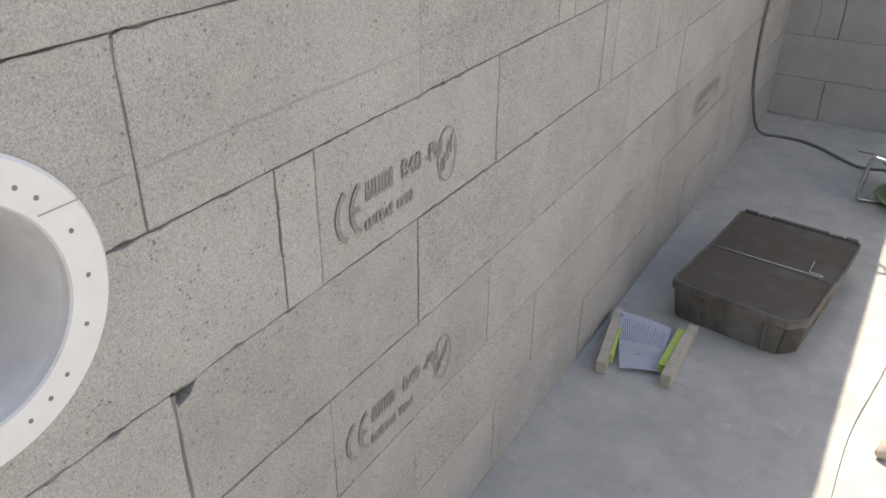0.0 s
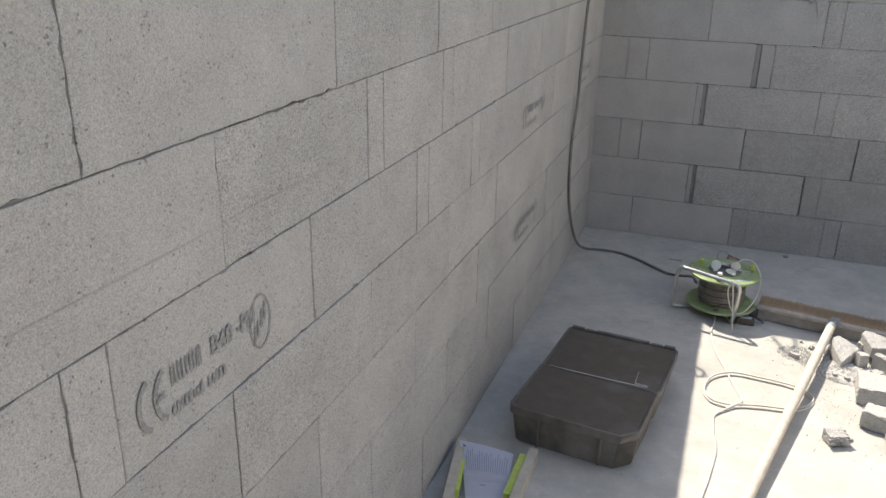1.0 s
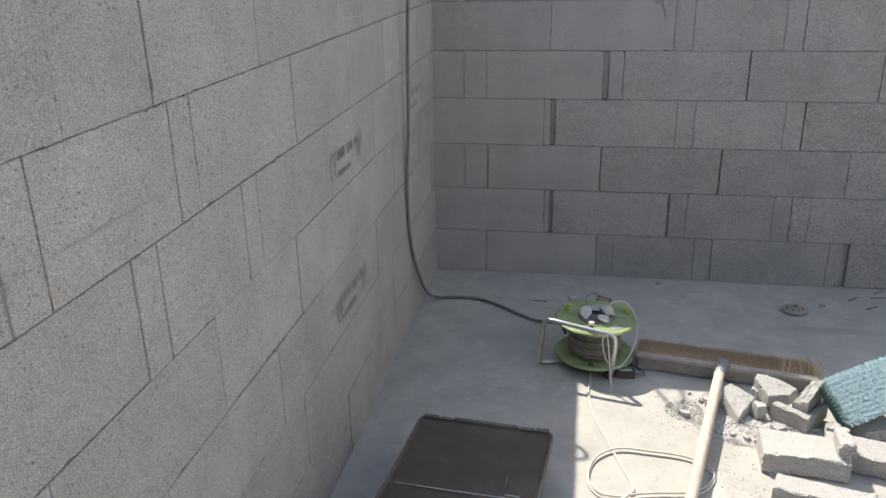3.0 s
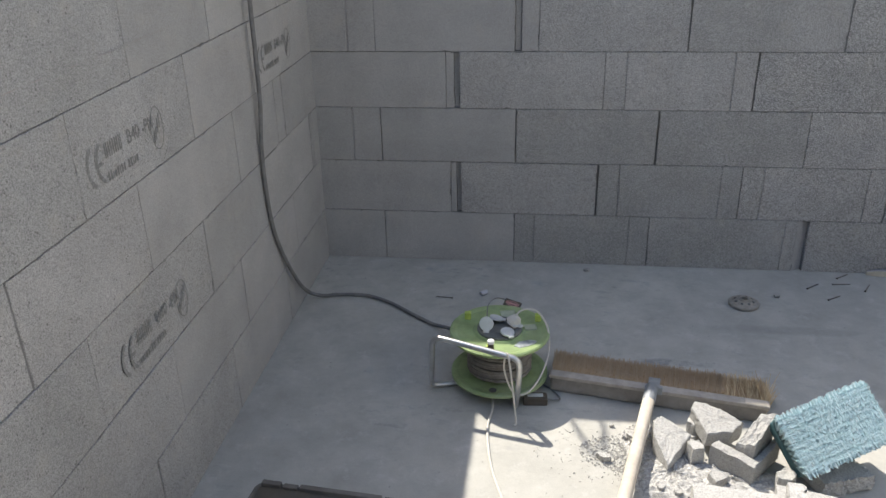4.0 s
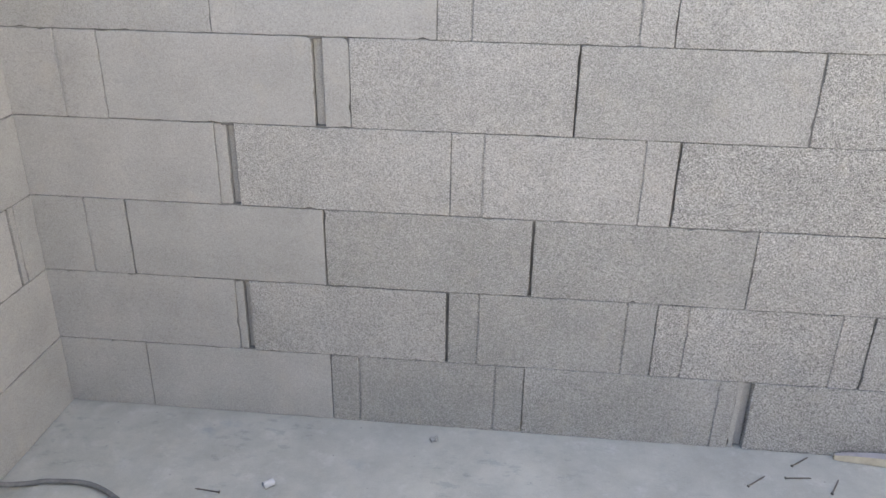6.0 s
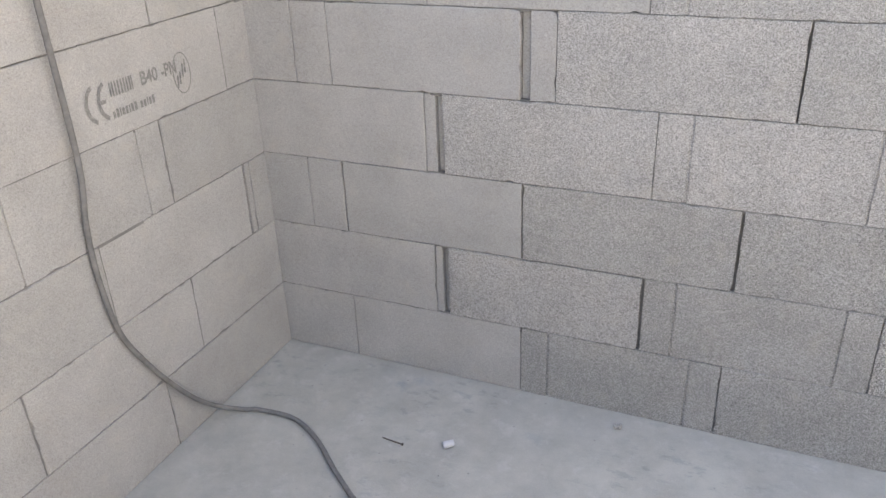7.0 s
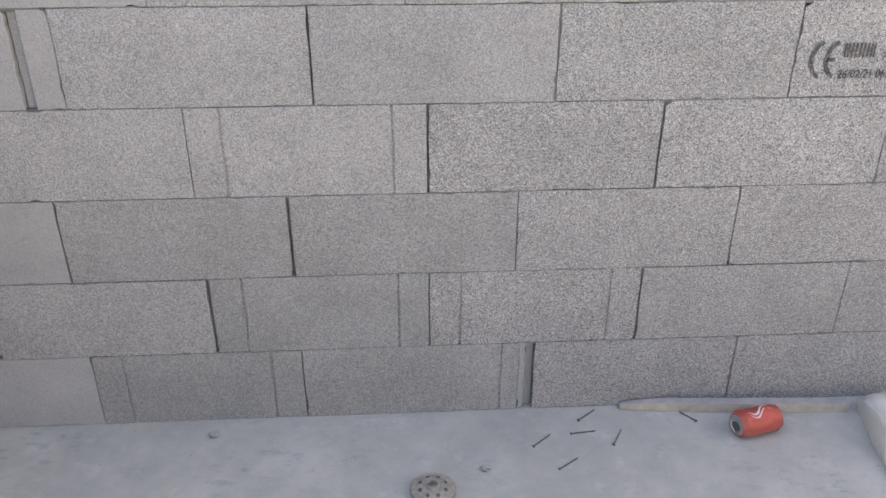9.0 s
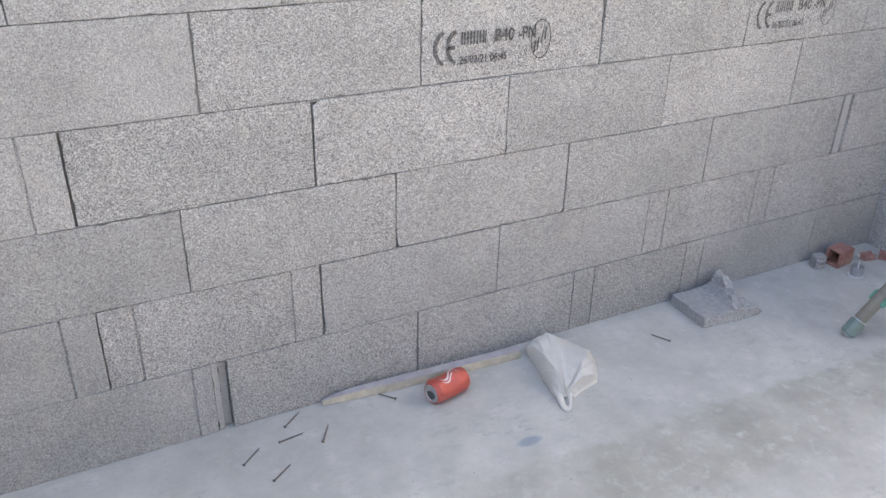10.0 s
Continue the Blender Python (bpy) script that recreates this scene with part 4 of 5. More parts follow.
    ring = [(0.034 * math.cos(t) * (1 + rng.uniform(-0.16, 0.10)), 0.016 * math.sin(t) * (1 + rng.uniform(-0.25, 0.15))) for t in (2 * math.pi * i / 22 for i in range(22))]
    bm = bmesh.new()
    face_up = [bm.verts.new((x, y, 0.1742)) for x, y in ring]
    below = [bm.verts.new((x, y, 0.1728)) for x, y in ring]
    bm.faces.new(face_up)
    for i in range(22):
        bm.faces.new((below[i], below[(i + 1) % 22], face_up[(i + 1) % 22], face_up[i]))
    bm.transform(Matrix.Translation((0.076, -0.068, 0)) @ pose(0, 0, 0, 0, 0, 28))
    part("sticker", bm, STICKER, r, "half torn pale lavender sticker")
    part("label_pad", box(bmesh.new(), -0.022, -0.020, 0.1735, 0.022, 0.020, 0.1742, 0.004, Matrix.Translation((0.02, 0.090, 0)) @ pose(0, 0, 0, 0, 0, 12)), LIME_PALE, r, "pale moulded pad")
    part("label_pad", box(bmesh.new(), -0.017, -0.014, 0.1735, 0.017, 0.014, 0.1742, 0.004, Matrix.Translation((0.088, 0.02, 0)) @ pose(0, 0, 0, 0, 0, 12)), LIME_PALE, r, "pale moulded pad")
    part("flange_hole", turned(bmesh.new(), [(0, 0.0445), (0.011, 0.0445), (0.011, 0.0438), (0, 0.0438)], 16, Matrix.Translation((-0.012, -0.112, 0))), DARKHOLE, low)
    # steel tube stand: a bow in front, two runners under the drum
    bow = smooth_path([(-0.02, 0.02, 0.009), (-0.12, -0.03, 0.009), (-0.178, -0.052, 0.012), (-0.190, -0.062, 0.03), (-0.186, -0.085, 0.09), (-0.180, -0.105, 0.175), (-0.172, -0.115, 0.203), (-0.150, -0.124, 0.212),
                       (-0.05, -0.152, 0.205), (0.035, -0.174, 0.197), (0.055, -0.180, 0.190), (0.063, -0.180, 0.170), (0.060, -0.165, 0.09), (0.054, -0.140, 0.025), (0.050, -0.120, 0.010), (0.02, -0.02, 0.009)], 5)
    part("stand", tube(bmesh.new(), bow, 0.0082, 12), STEEL, r, "bright steel tube stand", True)
    plate = part("badge_plate", box(bmesh.new(), -0.026, -0.0015, -0.013, 0.026, 0.0015, 0.013, 0.003), BLACK, r, "small black badge plate")
    plate.matrix_local = Matrix.Translation((0.030, 0.152, 0.175)) @ pose(0, 0, 0, -66, 8, -18)
    bm = bmesh.new()
    arc_band(bm, 0, 0, 0.021, 0.009, 0, 360, 0.0025, 28, -0.0021)
    flat(bm, [(-0.016, -0.003), (0.016, -0.003), (0.016, 0.003), (-0.016, 0.003)], -0.0021)
    part("badge", bm, RED_TAG, plate, "faded red oval mark")
    part("flap_wire", tube(bmesh.new(), smooth_path([(-0.036, -0.006, 0.216), (-0.034, 0.03, 0.237), (-0.015, 0.085, 0.230), (0.012, 0.138, 0.197)], 6), 0.0016, 6), RUBBER, r, "thin black wire")
    return r


cable_reel()
# black supply cable: over the wall, down it, across the floor, into the reel
sup = smooth_path([(-0.30, -0.66, 1.28), (-0.21, -0.65, 1.405), (-0.10, -0.642, 1.412), (0.005, -0.64, 1.416), (0.043, -0.634, 1.36), (0.036, -0.628, 1.27), (0.026, -0.620, 1.07), (0.018, -0.613, 0.79), (0.011, -0.627, 0.656), (0.009, -0.628, 0.527),
                   (0.009, -0.609, 0.392), (0.010, -0.556, 0.277), (0.016, -0.50, 0.18), (0.024, -0.44, 0.095), (0.04, -0.38, 0.035), (0.075, -0.342, 0.009), (0.115, -0.327, 0.007), (0.217, -0.326, 0.007), (0.313, -0.373, 0.007),
                   (0.407, -0.450, 0.007), (0.478, -0.505, 0.008), (0.54, -0.565, 0.03), (0.590, -0.68, 0.08), (0.606, -0.77, 0.10), (0.612, -0.80, 0.105)], 7)
tagged(obj("supply_cable", tube(bmesh.new(), sup, 0.0062, 10), RUBBER, True), "black rubber cable hanging down the wall to the reel", "cable")
hang = smooth_path([(0.05, 0.036, 1.40), (0.06, 0.040, 1.70), (0.055, 0.036, 1.79), (0.043, 0.026, 1.86), (0.018, 0.018, 1.97), (-0.006, 0.018, 2.045), (0.0, 0.018, 2.075), (0.026, 0.018, 2.05), (0.064, 0.018, 1.98), (0.112, 0.022, 1.89), (0.140, 0.034, 1.80), (0.15, 0.040, 1.70), (0.16, 0.040, 1.45)], 6)
tagged(obj("cable_bight", tube(bmesh.new(), hang, 0.0062, 10), RUBBER, True), "black cable bight looped over the top of the board", "cable")
# white lead: plug, over the stand, floor, loop, away
lead = smooth_path([(0.755, -0.785, 0.205), (0.78, -0.768, 0.223), (0.82, -0.765, 0.219), (0.852, -0.80, 0.185), (0.856, -0.85, 0.135), (0.836, -0.90, 0.090), (0.80, -0.945, 0.062), (0.763, -0.962, 0.075), (0.738, -0.968, 0.15),
                    (0.745, -0.976, 0.207), (0.755, -0.992, 0.17), (0.768, -1.0, 0.06), (0.774, -1.012, 0.012), (0.768, -1.016, 0.005)], 7)
tagged(obj("white_lead", tube(bmesh.new(), lead, 0.0027, 8), CORD, True), "thin white lead plugged into the reel, hooked over its stand", "cable")
cordp = smooth_path([(0.702, -0.86, 0.010), (0.705, -0.95, 0.006), (0.698, -1.037, 0.004), (0.717, -1.18, 0.004), (0.752, -1.30, 0.004), (0.788, -1.419, 0.004), (0.820, -1.53, 0.006), (0.80, -1.574, 0.010), (0.742, -1.648, 0.004), (0.736, -1.70, 0.004),
                     (0.740, -1.769, 0.004), (0.751, -1.86, 0.004), (0.737, -2.013, 0.004), (0.724, -2.102, 0.004), (0.695, -2.35, 0.004), (0.70, -2.75, 0.004), (0.75, -3.2, 0.004), (0.9, -3.9, 0.004)], 7)
tagged(obj("floor_cord", tube(bmesh.new(), cordp, 0.0036, 8), CORD, True), "thin white cord trailing across the sunlit floor", "cable")
for k, (dy, dz) in enumerate(((0.0, 0.008), (-0.012, 0.004))):
    lp = smooth_path([(0.80, -1.572 + dy, dz), (0.76, -1.575 + dy, dz), (0.722, -1.56 + dy, dz), (0.697, -1.50 + dy, dz), (0.718, -1.405 + dy, dz), (0.786, -1.349 + dy, dz), (0.881, -1.350 + dy, dz), (0.974, -1.362 + dy, dz), (1.03, -1.395 + dy, dz),
                      (1.048, -1.435 + dy, dz), (1.022, -1.492 + dy, dz), (0.968, -1.530 + dy, dz), (0.881, -1.545 + dy, dz), (0.81, -1.565 + dy, dz), (0.77, -1.60 + dy, dz)], 7)
    tagged(obj("cord_loop", tube(bmesh.new(), lp, 0.0034, 8), CORD, True), "loose loop of thin white cord on the floor", "cable", "loops of white cord")
bm = box(bmesh.new(), -0.034, -0.016, 0, 0.034, 0.016, 0.026, 0.005)
ad = empty("power_adapter", Matrix.Translation((0.823, -0.902, 0)) @ pose(0, 0, 0, 0, 0, 4), "small black plug adapter lying on the floor", "adapter")
part("body", bm, BLACK, ad)
part("label_plate", box(bmesh.new(), -0.022, -0.008, 0.0262, 0.022, 0.008, 0.0266), CUPMAT, ad, "grey label")
part("flex", tube(bmesh.new(), smooth_path([(0.03, 0, 0.012), (0.07, 0.01, 0.006), (0.05, 0.06, 0.004), (0.0, 0.12, 0.004), (0.01, 0.17, 0.02)], 6), 0.0025, 6), RUBBER, ad, "thin black flex")


# ---- brooms ----
def broom():
    a, b = Vector((0.865, -0.814, 0.0)), Vector((1.447, -0.918, 0.0))
    ang = math.degrees(math.atan2((b - a).y, (b - a).x))
    ln = (b - a).length
    m = Matrix.Translation(a) @ pose(0, 0, 0, 0, 0, ang)
    br = empty("push_broom", m, "wide wooden push broom with brown bristles, lying on its side", "broom")
    # dirty front also carries shade in its colour, top edge its sky light
    bm = box(bmesh.new(), 0.004, -0.026, 0.001, ln - 0.004, -0.001, 0.050, 0.008, None, 3)
    part("head", bm, WOOD_SHADED, br, "dark dirty wooden broom back")
    part("head_edge", box(bmesh.new(), 0, -0.030, 0.0465, ln, 0.0, 0.0585, 0.003), WOOD_SKYLIT, br, "pale worn wooden edge")
    part("end_scar", box(bmesh.new(), ln - 0.062, -0.027, 0.0575, ln - 0.006, -0.003, 0.0595, 0.0015), WOOD, br, "pale worn end")
    rng = random.Random(8)
    cols = 30
    for i in range(cols):
        bm = bmesh.new()
        x = 0.012 + (ln - 0.024) * i / (cols - 1)
        worn = max(0.0, (i - 22) / 8)
        for j in range(5):
            z = 0.010 + 0.0095 * j
            for k in range(46):
                ux, bz = rng.uniform(-1, 1), z + rng.uniform(-0.004, 0.004)
                bx = x + 0.0100 * ux
                tip = Vector((bx + rng.gauss(0, 0.006 + 0.012 * worn), 0.104 + rng.uniform(-0.008, 0.008) - 0.012 * worn, max(0.003, bz + 0.004 + rng.gauss(0, 0.005 + 0.010 * worn))))
                root = Vector((x + 0.0072 * ux, -0.002, bz))
                mid = root.lerp(tip, 0.5) + Vector((rng.gauss(0, 0.002), 0, rng.gauss(0, 0.002)))
                w = 0.0010
                vs = []
                for p, ww in ((root, w), (mid, w), (tip, w * 0.6)):
                    vs.append([bm.verts.new(p + Vector((ww * c, 0, ww * s))) for c, s in ((1, 0), (-0.5, 0.87), (-0.5, -0.87))])
                for q0, q1 in zip(vs, vs[1:]):
                    for t in range(3):
                        bm.faces.new((q0[t], q0[(t + 1) % 3], q1[(t + 1) % 3], q1[t]))
        part("bristle_tuft", bm, BRISTLE if i < 24 else BRISTLE_PALE, br)
    part("bristle_core", box(bmesh.new(), 0.006, 0.010, 0.008, ln - 0.05, 0.097, 0.0525, 0.006), BRISTLE_CORE, br, "dense brown bristle mass")
    # bracket and stick
    inv = m.inverted()
    top, end = inv @ Vector((1.131, -0.930, 0.060)), inv @ Vector((0.775, -2.357, 0.018))
    bk = inv @ Vector((1.149, -0.874, 0.052))
    bm = bmesh.new()
    box(bm, bk.x - 0.016, bk.y - 0.01, 0.0585, bk.x + 0.016, bk.y + 0.035, 0.0625, 0.001)
    d = (end - top).normalized()
    tube(bm, [top - d * 0.055, top - d * 0.045, top + d * 0.02, top + d * 0.024], [0.010, 0.0175, 0.0178, 0.017], 16)
    box(bm, bk.x - 0.024, bk.y - 0.022, 0.045, bk.x + 0.024, bk.y - 0.012, 0.070, 0.002)
    part("bracket", bm, DULL, br, "dull grey metal bracket")
    pts = [top + (end - top) * (i / 12) + Vector((0, 0, 0.004 * math.sin(math.pi * i / 12))) for i in range(13)]
    part("stick", tube(bmesh.new(), pts, [0.0165] * 12 + [0.0155], 18), WOOD, br, "pale smooth wooden stick", True)
    return br


broom()


def teal_brush():
    """A worn broom head whose bristles are pressed flat outwards, tilted on the rubble."""
    tl, tr, bl = Vector((1.382, -1.168, 0.184)), Vector((1.600, -1.055, 0.222)), Vector((1.414, -1.258, 0.100))
    u = (tr - tl).normalized()
    L = (tr - tl).length
    v = (tl - bl) - u * (tl - bl).dot(u)
    W = v.length
    v.normalize()
    n = u.cross(v)
    m = Matrix((u, v, n)).transposed().to_4x4()
    L, W = 1.07 * L, 1.18 * W
    m.translation = tl + u * (L / 2) - v * (W / 2)
    e = empty("scrubbing_broom", m, "teal plastic broom head lying bristles up in the rubble", "broom")
    part("head", box(bmesh.new(), -L * 0.40, -W * 0.48, -0.098, L * 0.46, W * 0.48, -0.070, 0.008), TEAL, e, "dark teal plastic head")
    part("socket", tube(bmesh.new(), [(0, 0.01, -0.09), (0.0, 0.05, -0.118)], 0.016, 14), TEAL, e)
    # bed toned dark: the shade below the tips is in its colour
    part("bristle_bed", box(bmesh.new(), -L * 0.40, -W * 0.50, -0.072, L * 0.46, W * 0.50, -0.014, 0.008), TEAL_SHADED, e, "dense teal bristle mass")
    rng = random.Random(21)
    nx, ny = 24, 9

    def bristle(bm, root, tip, wu, wv):
        lo = [bm.verts.new(root + Vector((0.0007 * a, 0.0007 * b, 0))) for a, b in ((1, 1), (-1, 1), (-1, -1), (1, -1))]
        hi = [bm.verts.new(tip + Vector((wu * a, wv * b, 0))) for a, b in ((1, 1), (-1, 1), (-1, -1), (1, -1))]
        for t in range(4):
            bm.faces.new((lo[t], lo[(t + 1) % 4], hi[(t + 1) % 4], hi[t]))
        bm.faces.new(hi)

    for i in range(nx):
        for j in range(ny):
            bm = bmesh.new()
            x, y = (i + 0.5) / nx - 0.5, (j + 0.5) / ny - 0.5
            out = (1 if y > 0 else -1) if j in (0, ny - 1) else 0
            root = Vector((x * L * 0.82, y * W * 0.70, -0.07))
            for k in range(7):          # pressed along the head, in fine lines
                line_y = (y + (k - 3) / 7.4 / ny) * W * 0.92 + rng.gauss(0, 0.0004)
                tip = Vector(((x + rng.uniform(-0.4, 0.4) / nx) * L * 0.97, line_y, rng.uniform(-0.0026, -0.0002)))
                bristle(bm, root, tip, L / nx * rng.uniform(0.45, 1.0), rng.uniform(0.0003, 0.00065))
            for k in range(6):          # pressed across it
                tip = Vector(((x + (k - 2.5) / 6.2 / nx) * L * 0.97 + rng.gauss(0, 0.0004), (y + rng.uniform(-0.4, 0.4) / ny) * W * 0.90, rng.uniform(-0.0022, 0.0008)))
                bristle(bm, root, tip, rng.uniform(0.0003, 0.0006), W / ny * rng.uniform(0.2, 0.55))
            if out:
                for k in range(5):      # frayed edge, spreading like teeth
                    tip = Vector(((x + (k - 2) / 5.5 / nx) * L * 0.98, y * W * 0.90 + out * rng.uniform(0.006, 0.015), rng.uniform(-0.006, -0.001)))
                    bristle(bm, root, tip, rng.uniform(0.0006, 0.0011), 0.0075)
            part("bristle_tuft", bm, TEAL_B, e)
    return e


teal_brush()


# ---- rubble ----
def chunk(name, label, at, size, turn, seed, rough=0.08, group="broken blocks", taper=1.0):
    """A broken piece of block: a cut box with some clean faces and some fractured ones."""
    rng = random.Random(seed)
    bm = bmesh.new()
    bmesh.ops.create_cube(bm, size=1)
    bmesh.ops.subdivide_edges(bm, edges=bm.edges[:], cuts=23, use_grid_fill=True)
    off = Vector((rng.uniform(0, 90), rng.uniform(0, 90), rng.uniform(0, 90)))
    shear = rng.uniform(-0.25, 0.25)
    small = min(size)
    for v in bm.verts:
        x, y, z = v.co
        k = (y + 0.5) * shear
        x *= taper + (1 - taper) * (y + 0.5)
        v.co = Vector(((x + k * (0.5 if x > 0 else 0.2)) * size[0], (y + shear * 0.3 * x) * size[1], z * size[2]))
        broken = 1.0 if (x > 0.45 or y < -0.45) else 0.22
        d = noise.noise_vector(v.co * (1.6 / max(size)) + off) * rough * 2.2 * small * broken + noise.noise_vector(v.co * (7 / max(size)) + off) * rough * small * (0.1 + 0.6 * broken)
        d += noise.noise_vector(v.co * 160 + off) * (0.0010 + 0.0030 * (broken > 0.5)) + noise.noise_vector(v.co * 75 + off) * (0.0008 + 0.0026 * (broken > 0.5))
        v.co += d
    ob = obj(name, bm, RUBBLE)
    m = Matrix.Translation(at) @ pose(0, 0, 0, *turn)
    low = min((m @ v.co).z for v in ob.data.vertices)
    if at[2] <= 0:
        m = Matrix.Translation((0, 0, -low - 0.002)) @ m
    ob.matrix_world = m
    return tagged(ob, label, "rubble", group)


def shard(name, label, at, size, turn, seed, group="broken blocks"):
    """A flat broken piece: an irregular polygon with a rough, slanting edge."""
    rng = random.Random(seed)
    n = rng.choice((5, 6, 7))
    base = []
    for i in range(n):
        a = 2 * math.pi * (i + rng.uniform(-0.28, 0.28)) / n
        r = rng.uniform(0.72, 1.05)
        base.append(Vector((0.5 * size[0] * r * math.cos(a), 0.5 * size[1] * r * math.sin(a), 0)))
    edge = []
    for i in range(n):
        a, b = base[i], base[(i + 1) % n]
        for k in range(4):
            p = a.lerp(b, k / 4)
            edge.append(p * (1 + rng.uniform(-0.05, 0.05) * (k > 0)))
    bm = bmesh.new()
    rings = []
    for z, g, j in ((-0.5, 0.90, 0.05), (-0.15, 1.0, 0.06), (0.30, 0.99, 0.04), (0.5, 0.95, 0.02)):
        rings.append([bm.verts.new((p.x * (g + rng.uniform(-j, j)), p.y * (g + rng.uniform(-j, j)), size[2] * (z + rng.uniform(-0.05, 0.05)))) for p in edge])
    for a, b in zip(rings, rings[1:]):
        for i in range(len(a)):
            k = (i + 1) % len(a)
            bm.faces.new((a[i], a[k], b[k], b[i]))
    bm.faces.new(list(reversed(rings[0])))
    bm.faces.new(rings[-1])
    ob = obj(name, bm, RUBBLE)
    m = Matrix.Translation(at) @ pose(0, 0, 0, *turn)
    if at[2] <= 0:
        m = Matrix.Translation((0, 0, -min((m @ v.co).z for v in ob.data.vertices) - 0.002)) @ m
    ob.matrix_world = m
    return tagged(ob, label, "rubble", group)


def rough_prism(bm, rng, outline, z0, tops, jag=0.003):
    """A fragment standing on an outline, with its own height at each corner, ragged arrises and a broken top."""
    n, k = len(outline), 10
    off = Vector((rng.uniform(0, 50), rng.uniform(0, 50), rng.uniform(0, 50)))
    rim, hts = [], []
    for i in range(n):
        a, b = Vector(outline[i]), Vector(outline[(i + 1) % n])
        for s in range(k):
            rim.append(a.lerp(b, s / k))
            hts.append(tops[i] + (tops[(i + 1) % n] - tops[i]) * s / k)
    mid = sum(rim, Vector((0, 0))) / len(rim)
    hm = sum(hts) / len(hts)
    rings = []
    for f, inset in ((0.0, 0.02), (0.3, 0.0), (0.6, 0.0), (0.9, 0.0), (1.0, 0.03), (1.0, 0.16), (1.0, 0.32), (1.0, 0.5), (1.0, 0.68), (1.0, 0.86)):
        ring = []
        for q, hh in zip(rim, hts):
            e = q.lerp(mid, inset)
            h = (hh + (hm - hh) * inset) * f
            p = Vector((e.x, e.y, z0 + h))
            d = noise.noise_vector(p * 55 + off) * 0.0022 + noise.noise_vector(p * 190 + off) * 0.0016
            if f == 1:
                d.z += jag * noise.noise(p * 90 + off)
            if f > 0 or z0 > 0.01:
                p += d
            ring.append(bm.verts.new(p))
        rings.append(ring)
    for a, b in zip(rings, rings[1:]):
        for i in range(len(a)):
            j = (i + 1) % len(a)
            bm.faces.new((a[i], a[j], b[j], b[i]))
    bm.faces.new(list(reversed(rings[0])))
    bm.faces.new(rings[-1])


def block_corner():
    """The corner of a hollow block: a long skin, a short skin, and a broken web standing inside."""
    rng = random.Random(4)
    bm = bmesh.new()
    rough_prism(bm, rng, [(0.0, 0.0), (0.0, 0.030), (-0.112, 0.030), (-0.116, 0.0)], 0.0, (0.052, 0.052, 0.056, 0.056), 0.0015)
    rough_prism(bm, rng, [(0.0, 0.0305), (-0.002, 0.140), (-0.018, 0.140), (-0.018, 0.0305)], 0.0, (0.052, 0.058, 0.056, 0.050), 0.0015)
    rough_prism(bm, rng, [(-0.0185, 0.031), (-0.024, 0.138), (-0.060, 0.132), (-0.066, 0.031)], 0.0, (0.088, 0.126, 0.112, 0.070), 0.008)
    bmesh.ops.recalc_face_normals(bm, faces=bm.faces[:])
    ob = tagged(obj("broken_block", bm, RUBBLE), "broken hollow block corner with clean grey inner face", "rubble", "broken blocks")
    ob.matrix_world = Matrix.Translation((1.344, -1.205, 0.012)) @ pose(0, 0, 0, 0, 0, -40)


PALE = "pale broken concrete block piece on the sunlit floor"
for label, outline, z0, tops, seed in (
        ("flat triangular block shard lying on the grit", [(1.128, -1.040), (1.125, -1.095), (1.150, -1.178), (1.218, -1.078), (1.150, -1.026)], 0.004, (0.062, 0.055, 0.030, 0.052, 0.068), 2),
        ("flat wedge-shaped block shard on other rubble", [(1.228, -1.000), (1.252, -1.096), (1.318, -1.082), (1.350, -1.046), (1.300, -1.002), (1.240, -0.975)], 0.034, (0.052, 0.040, 0.040, 0.044, 0.052, 0.054), 33)):
    bm = bmesh.new()
    rough_prism(bm, random.Random(seed), outline, z0, tops, 0.002)
    bmesh.ops.recalc_face_normals(bm, faces=bm.faces[:])
    tagged(obj("concrete_slab_piece", bm, RUBBLE), label, "rubble", "broken blocks")
block_corner()
chunk("broken_block", "long broken block side with porous face", (1.302, -1.345, 0.0), (0.225, 0.125, 0.062), (0, 0, -6), 6, 0.05)
chunk("broken_block", "broken upright web resting on a block side", (1.402, -1.345, 0.082), (0.036, 0.095, 0.048), (0, 0, -6), 63, 0.12)
chunk("broken_block", PALE, (1.475, -1.330, 0.0), (0.20, 0.10, 0.058), (0, 0, -12), 7)
chunk("broken_block", "broken block strip lying flat in sunlight", (1.302, -1.545, 0.0), (0.24, 0.075, 0.055), (0, 0, -16), 8)
chunk("broken_block", PALE, (1.305, -1.625, 0.0), (0.12, 0.07, 0.045), (0, 0, 10), 9)
chunk("broken_block", PALE, (1.55, -1.16, 0.0), (0.13, 0.09, 0.040), (0, 0, 20), 10)
chunk("concrete_lump", "small pinkish concrete lump on the sunlit floor", (1.098, -1.672, 0.0), (0.062, 0.050, 0.036), (0, 0, 25), 11, 0.22)
shard("concrete_lump", "small pale concrete shard lying among grit", (1.00, -1.128, 0.0), (0.045, 0.028, 0.018), (0, 0, -20), 12)
shard("concrete_lump", "small pale concrete shard lying among grit", (1.085, -1.050, 0.0), (0.055, 0.026, 0.020), (0, 0, -35), 13)
shard("concrete_lump", "small pale concrete shard lying among grit", (1.205, -1.262, 0.0), (0.045, 0.022, 0.018), (0, 0, -12), 14)
shard("concrete_lump", "small pale concrete shard lying among grit", (1.265, -1.205, 0.0), (0.055, 0.045, 0.035), (0, 0, 30), 15)
